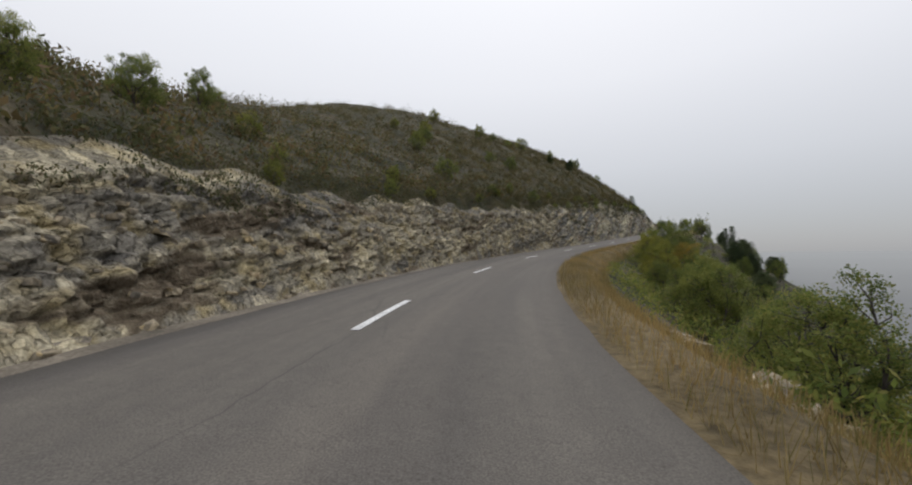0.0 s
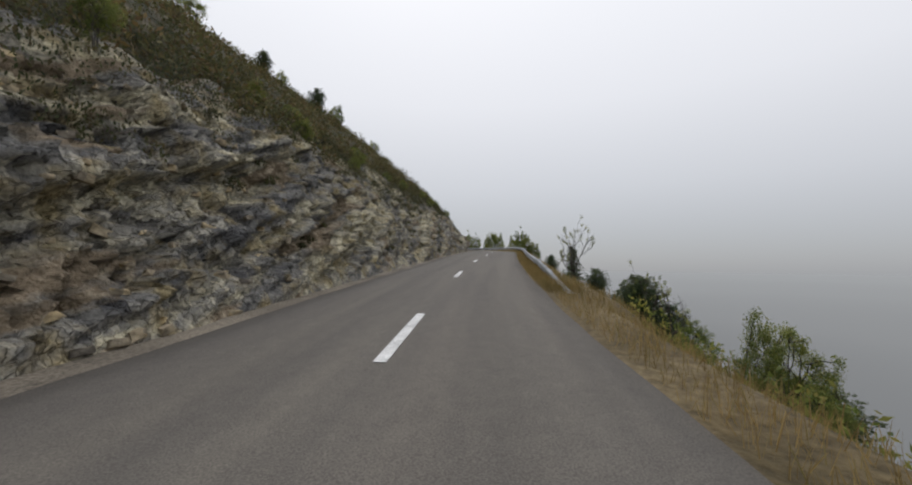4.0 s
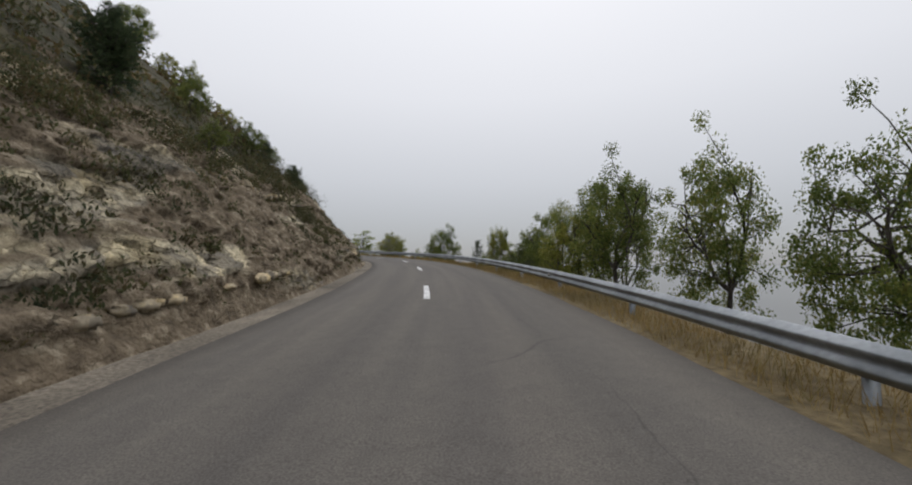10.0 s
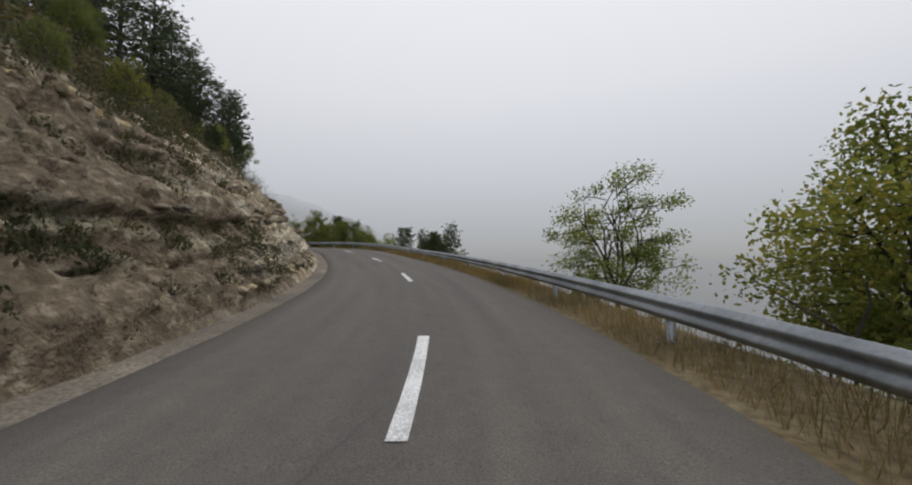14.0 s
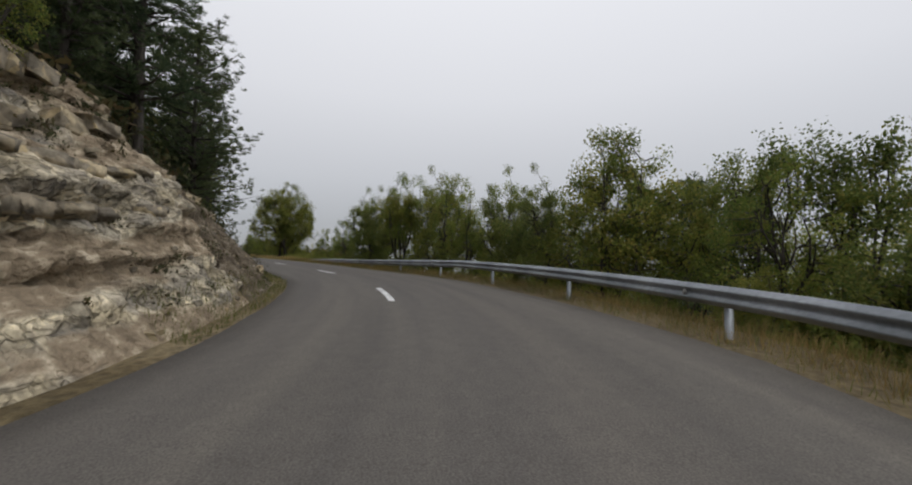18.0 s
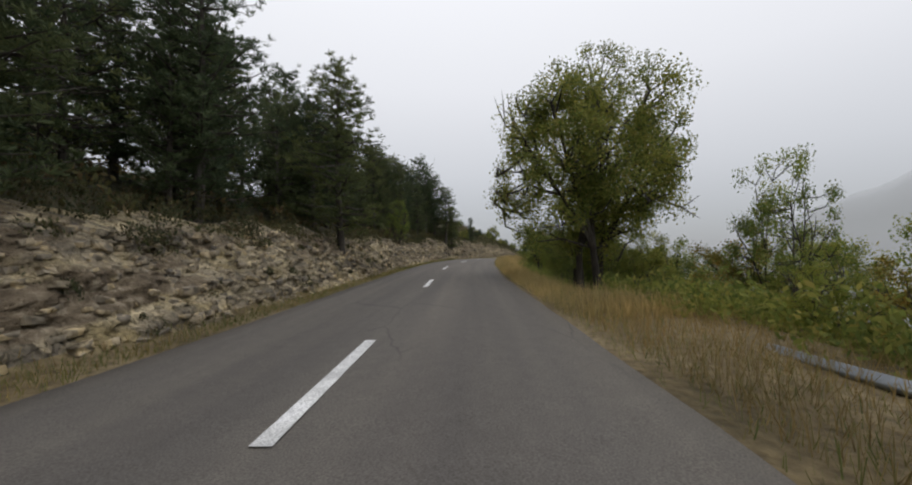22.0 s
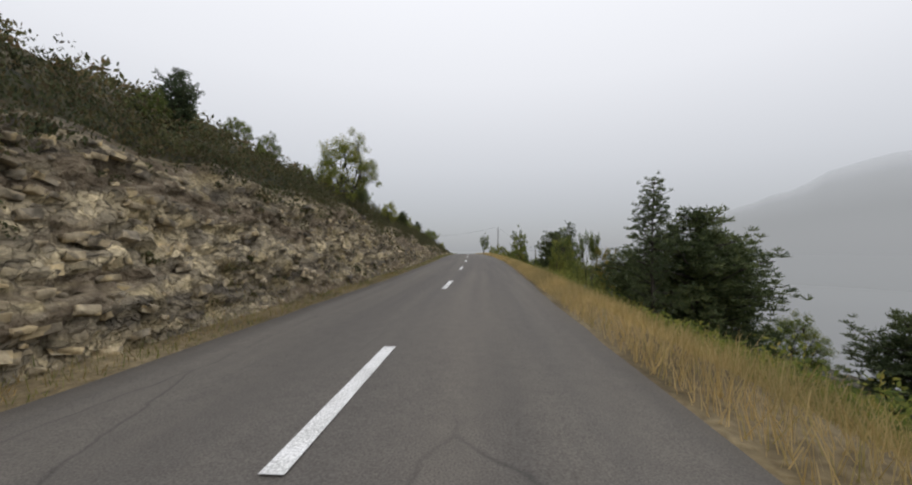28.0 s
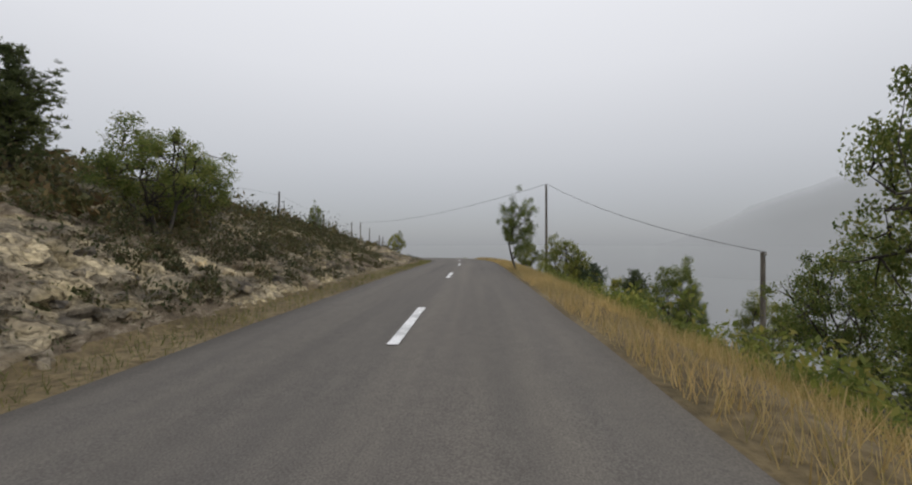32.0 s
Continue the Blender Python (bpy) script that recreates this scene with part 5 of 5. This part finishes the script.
# bushy young oaks along the brow
fill([OAK_B], 14, 356, 388, -2.8, -0.2, 0.8, 1.5, BROW)
fill([OAK_B, OAK_B, PINE_D], 16, 306, 360, -3.0, -0.4, 0.9, 1.7, BROW)
fill([OAK_B, OAK_B, PINE_D], 24, 120, 206, -3.2, -0.3, 1.0, 2.3, BROW)
fill([OAK_B], 18, 62, 114, -3.0, 0.0, 0.7, 1.5, BROW)
fill([OAK_B], 24, -36, 60, -3.0, 0.0, 0.8, 1.7, BROW)


# ---- loose rocks on the verge ----
rng = random.Random(21)
rock_kinds = [stone_mesh("rock", rng, STONE) for _ in range(5)]
for s0, s1, l0, l1, n, big in ((5, 11, 2.2, 3.4, 9, 0.55), (86, 91, 2.3, 2.7, 5, 0.25), (225, 236, 1.1, 1.6, 8, 0.22), (346, 352, 0.7, 1.2, 7, 0.3), (369, 375, 1.0, 1.7, 11, 0.4), (206, 212, -0.75, -0.3, 6, 0.14), (100, 104, -0.6, -0.2, 5, 0.16)):
    for _ in range(n):
        s = rng.uniform(s0, s1)
        lat = float(RIGHT(s)) + rng.uniform(l0, l1) if l0 > 0 else float(LEFT(s)) + rng.uniform(l0, l1)
        k = big * rng.uniform(0.5, 1.2)
        g = float(land(np.array(s), np.array(lat)))
        ob = new("rock", rng.choice(rock_kinds))
        ob.matrix_basis = Matrix.LocRotScale(Vector(place(s, lat, g + 0.1 * k)), Euler((rng.uniform(-0.3, 0.3), rng.uniform(-0.3, 0.3), rng.uniform(0, 6))), Vector((k * rng.uniform(0.8, 1.6), k, k * rng.uniform(0.4, 0.7))))
        tagged(ob, "pale limestone rock lying on the verge", "rock", "loose rocks on the verge")


# ---- poles, wire, fence ----
def rod(a, b, r0, r1, sides=8):
    return tubes([(np.array(a, float), np.array(b, float), r0, r1)], sides)


def utility_pole(s, lat, top, base=None):
    g = float(land(np.array(s), np.array(lat))) if base is None else base
    p = place(s, lat, g)
    pole = empty("utility_pole", Vector(p), "weathered wooden utility pole carrying one wire", "utility pole", "poles along the wire")
    v, f = rod((0, 0, -0.4), (0, 0, top - g), 0.12, 0.08)
    part("mast", mesh_of("mast", v, f, WOOD, True), pole)
    v, f = rod((0, 0, top - g - 0.25), (0.16, 0.05, top - g - 0.1), 0.025, 0.02)
    part("bracket", mesh_of("bracket", v, f, STEEL, True), pole)
    v, f = rod((0.16, 0.05, top - g - 0.12), (0.16, 0.05, top - g), 0.045, 0.03)
    part("insulator", mesh_of("insulator", v, f, REFLECT, True), pole)
    return Vector(p) + Vector((0.16, 0.05, top - g))


def wire(a, b, sag):
    t = np.linspace(0, 1, 17)[:, None]
    pts = np.array(a) * (1 - t) + np.array(b) * t
    pts[:, 2] -= sag * 4 * (t * (1 - t))[:, 0]
    v, f = tubes([(pts[i], pts[i + 1], 0.014, 0.014) for i in range(16)], 5)
    tagged(new("overhead_wire", mesh_of("overhead_wire", v, f, CABLE, True)), "thin dark overhead wire sagging between two poles", "wire")


tops = [utility_pole(411.0, 5.6, 6.1), utility_pole(397.0, 11.6, 1.0), utility_pole(452.0, -4.0, 6.0)]
wire(tops[0], tops[1], 0.5)
wire(tops[0], tops[2], 0.8)
fence = empty("fence", Vector(place(392.0, -8.0)), "old wire fence on thin wooden posts along the bank", "fence")
fence_inv = Matrix.Translation(fence.location).inverted()
heads = []
for s in np.arange(392.0, 437.0, 5.0):
    lat = float(LEFT(s)) - 4.8
    g = float(land(np.array(s), np.array(lat)))
    foot = place(s, lat, g - 0.3)
    head = place(s + 0.08 * math.sin(s), lat, g + 1.3 + 0.2 * math.sin(s * 1.7))
    v, f = rod(foot, head, 0.045, 0.035)
    ob = part("fence_post", mesh_of("fence_post", v, f, WOOD, True), fence)
    ob.matrix_parent_inverse = fence_inv
    heads.append(head)
for drop in (0.15, 0.6):
    v, f = tubes([(heads[i] - (0, 0, drop), heads[i + 1] - (0, 0, drop), 0.005, 0.005) for i in range(len(heads) - 1)], 4)
    ob = part("fence_wire", mesh_of("fence_wire", v, f, STEEL), fence)
    ob.matrix_parent_inverse = fence_inv


# ---- scrub and grass ----
build_scrub("scrub", "low brown-green scrub and box bushes on the hillside", 31, [(2100, -44, 70, 3.0, 20, 0.6, 1.35), (1000, -44, 70, 20, 42, 0.8, 1.6), (1450, 70, 125, 5.0, 26, 0.4, 1.2), (400, 60, 125, 26, 45, 0.6, 1.2), (1300, 125, 215, 5.0, 28, 0.3, 0.95), (500, 222, 304, 2.5, 10, 0.4, 1.0), (700, 300, 400, 4.0, 16, 0.4, 1.1), (260, 380, 440, 3.0, 12, 0.3, 0.8)], SCRUB_LEAF, 50, 0.22)
build_scrub("brow_scrub", "wiry brown-green bushes along the brow and face of the bank", 35, [(620, -44, 60, 1.4, 5.0, 0.5, 1.2), (480, 60, 112, 2.6, 7.0, 0.4, 1.05), (240, 366, 404, 0.4, 3.2, 0.25, 0.6), (110, 60, 125, 0.3, 3.0, 0.15, 0.4), (190, 88, 122, 0.4, 3.2, 0.2, 0.5), (260, 254, 306, 1.5, 4.5, 0.3, 0.7), (600, 122, 186, 0.5, 4.4, 0.2, 0.6), (260, 120, 208, 3.2, 6.0, 0.7, 1.25), (150, 222, 304, 1.2, 3.2, 0.25, 0.6), (760, 304, 370, 0.9, 4.2, 0.4, 0.9), (230, 362, 402, 1.6, 4.6, 0.7, 1.3), (70, 256, 400, 0.2, 1.4, 0.12, 0.3)], SCRUB_LEAF, 150, 0.09)
build_scrub("bushes", "mixed green bushes on the slope below the road", 32, [(330, -30, 66, 2.2, 9, 0.6, 1.3), (420, -10, 80, 8, 30, 0.8, 1.7), (130, 70, 215, 3.6, 12, 0.3, 0.8), (560, 215, 262, 3.0, 14, 0.6, 1.4), (560, 213, 262, 2.3, 6.5, 0.5, 1.1), (160, 196, 216, 3.0, 8.0, 0.4, 0.9), (420, 262, 330, 2.6, 13, 0.5, 1.2), (160, 326, 352, 4.0, 12, 0.6, 1.1), (200, 262, 345, 2.0, 4.5, 0.4, 0.9), (520, 330, 440, 2.8, 18, 0.5, 1.2), (110, 368, 402, 1.6, 5.0, 0.6, 1.1)], OAK_LEAF, 125, 0.135)
build_grass("dry_grass", "tall dry straw-coloured grass along the verge", 33, [(34000, -20, 66, 0.1, 2.2, 0.3), (26000, 62, 112, 0.05, 1.1, 0.36), (24000, 112, 186, 0.1, 1.3, 0.26), (15000, 184, 216, 0.05, 1.1, 0.34), (14000, 66, 220, 0.6, 2.2, 0.25), (20000, 220, 262, 0.3, 2.6, 0.3), (7000, 250, 345, -0.9, -0.1, 0.13)], GRASS)
build_grass("green_grass", "short green and yellow grass at the road's edge", 34, [(14000, 215, 300, 0.05, 1.6, 0.22), (16000, 222, 300, -0.8, -0.02, 0.13), (16000, 290, 420, -1.0, -0.02, 0.14)], GREEN_GRASS)
build_scrub("tufts", "small brown-green tufts of thyme and grass dotted over the bank", 36, [(2600, 106, 192, 0.2, 6.0, 0.1, 0.4), (200, 186, 222, 0.3, 4.6, 0.1, 0.24), (160, 62, 110, 0.3, 4.0, 0.1, 0.28), (260, 222, 256, 0.2, 3.4, 0.12, 0.35), (26, 226, 240, 0.3, 1.8, 0.35, 0.6), (420, 256, 345, 0.1, 1.7, 0.08, 0.24), (700, 345, 430, 0.1, 4.0, 0.12, 0.45)], SCRUB_LEAF, 70, 0.06)
build_grass("tall_straw", "tall pale straw grass leaning over the road's edge", 37, [(52000, 260, 345, 0.1, 2.6, 0.42), (44000, 345, 425, 0.1, 2.2, 0.32)], STRAW)
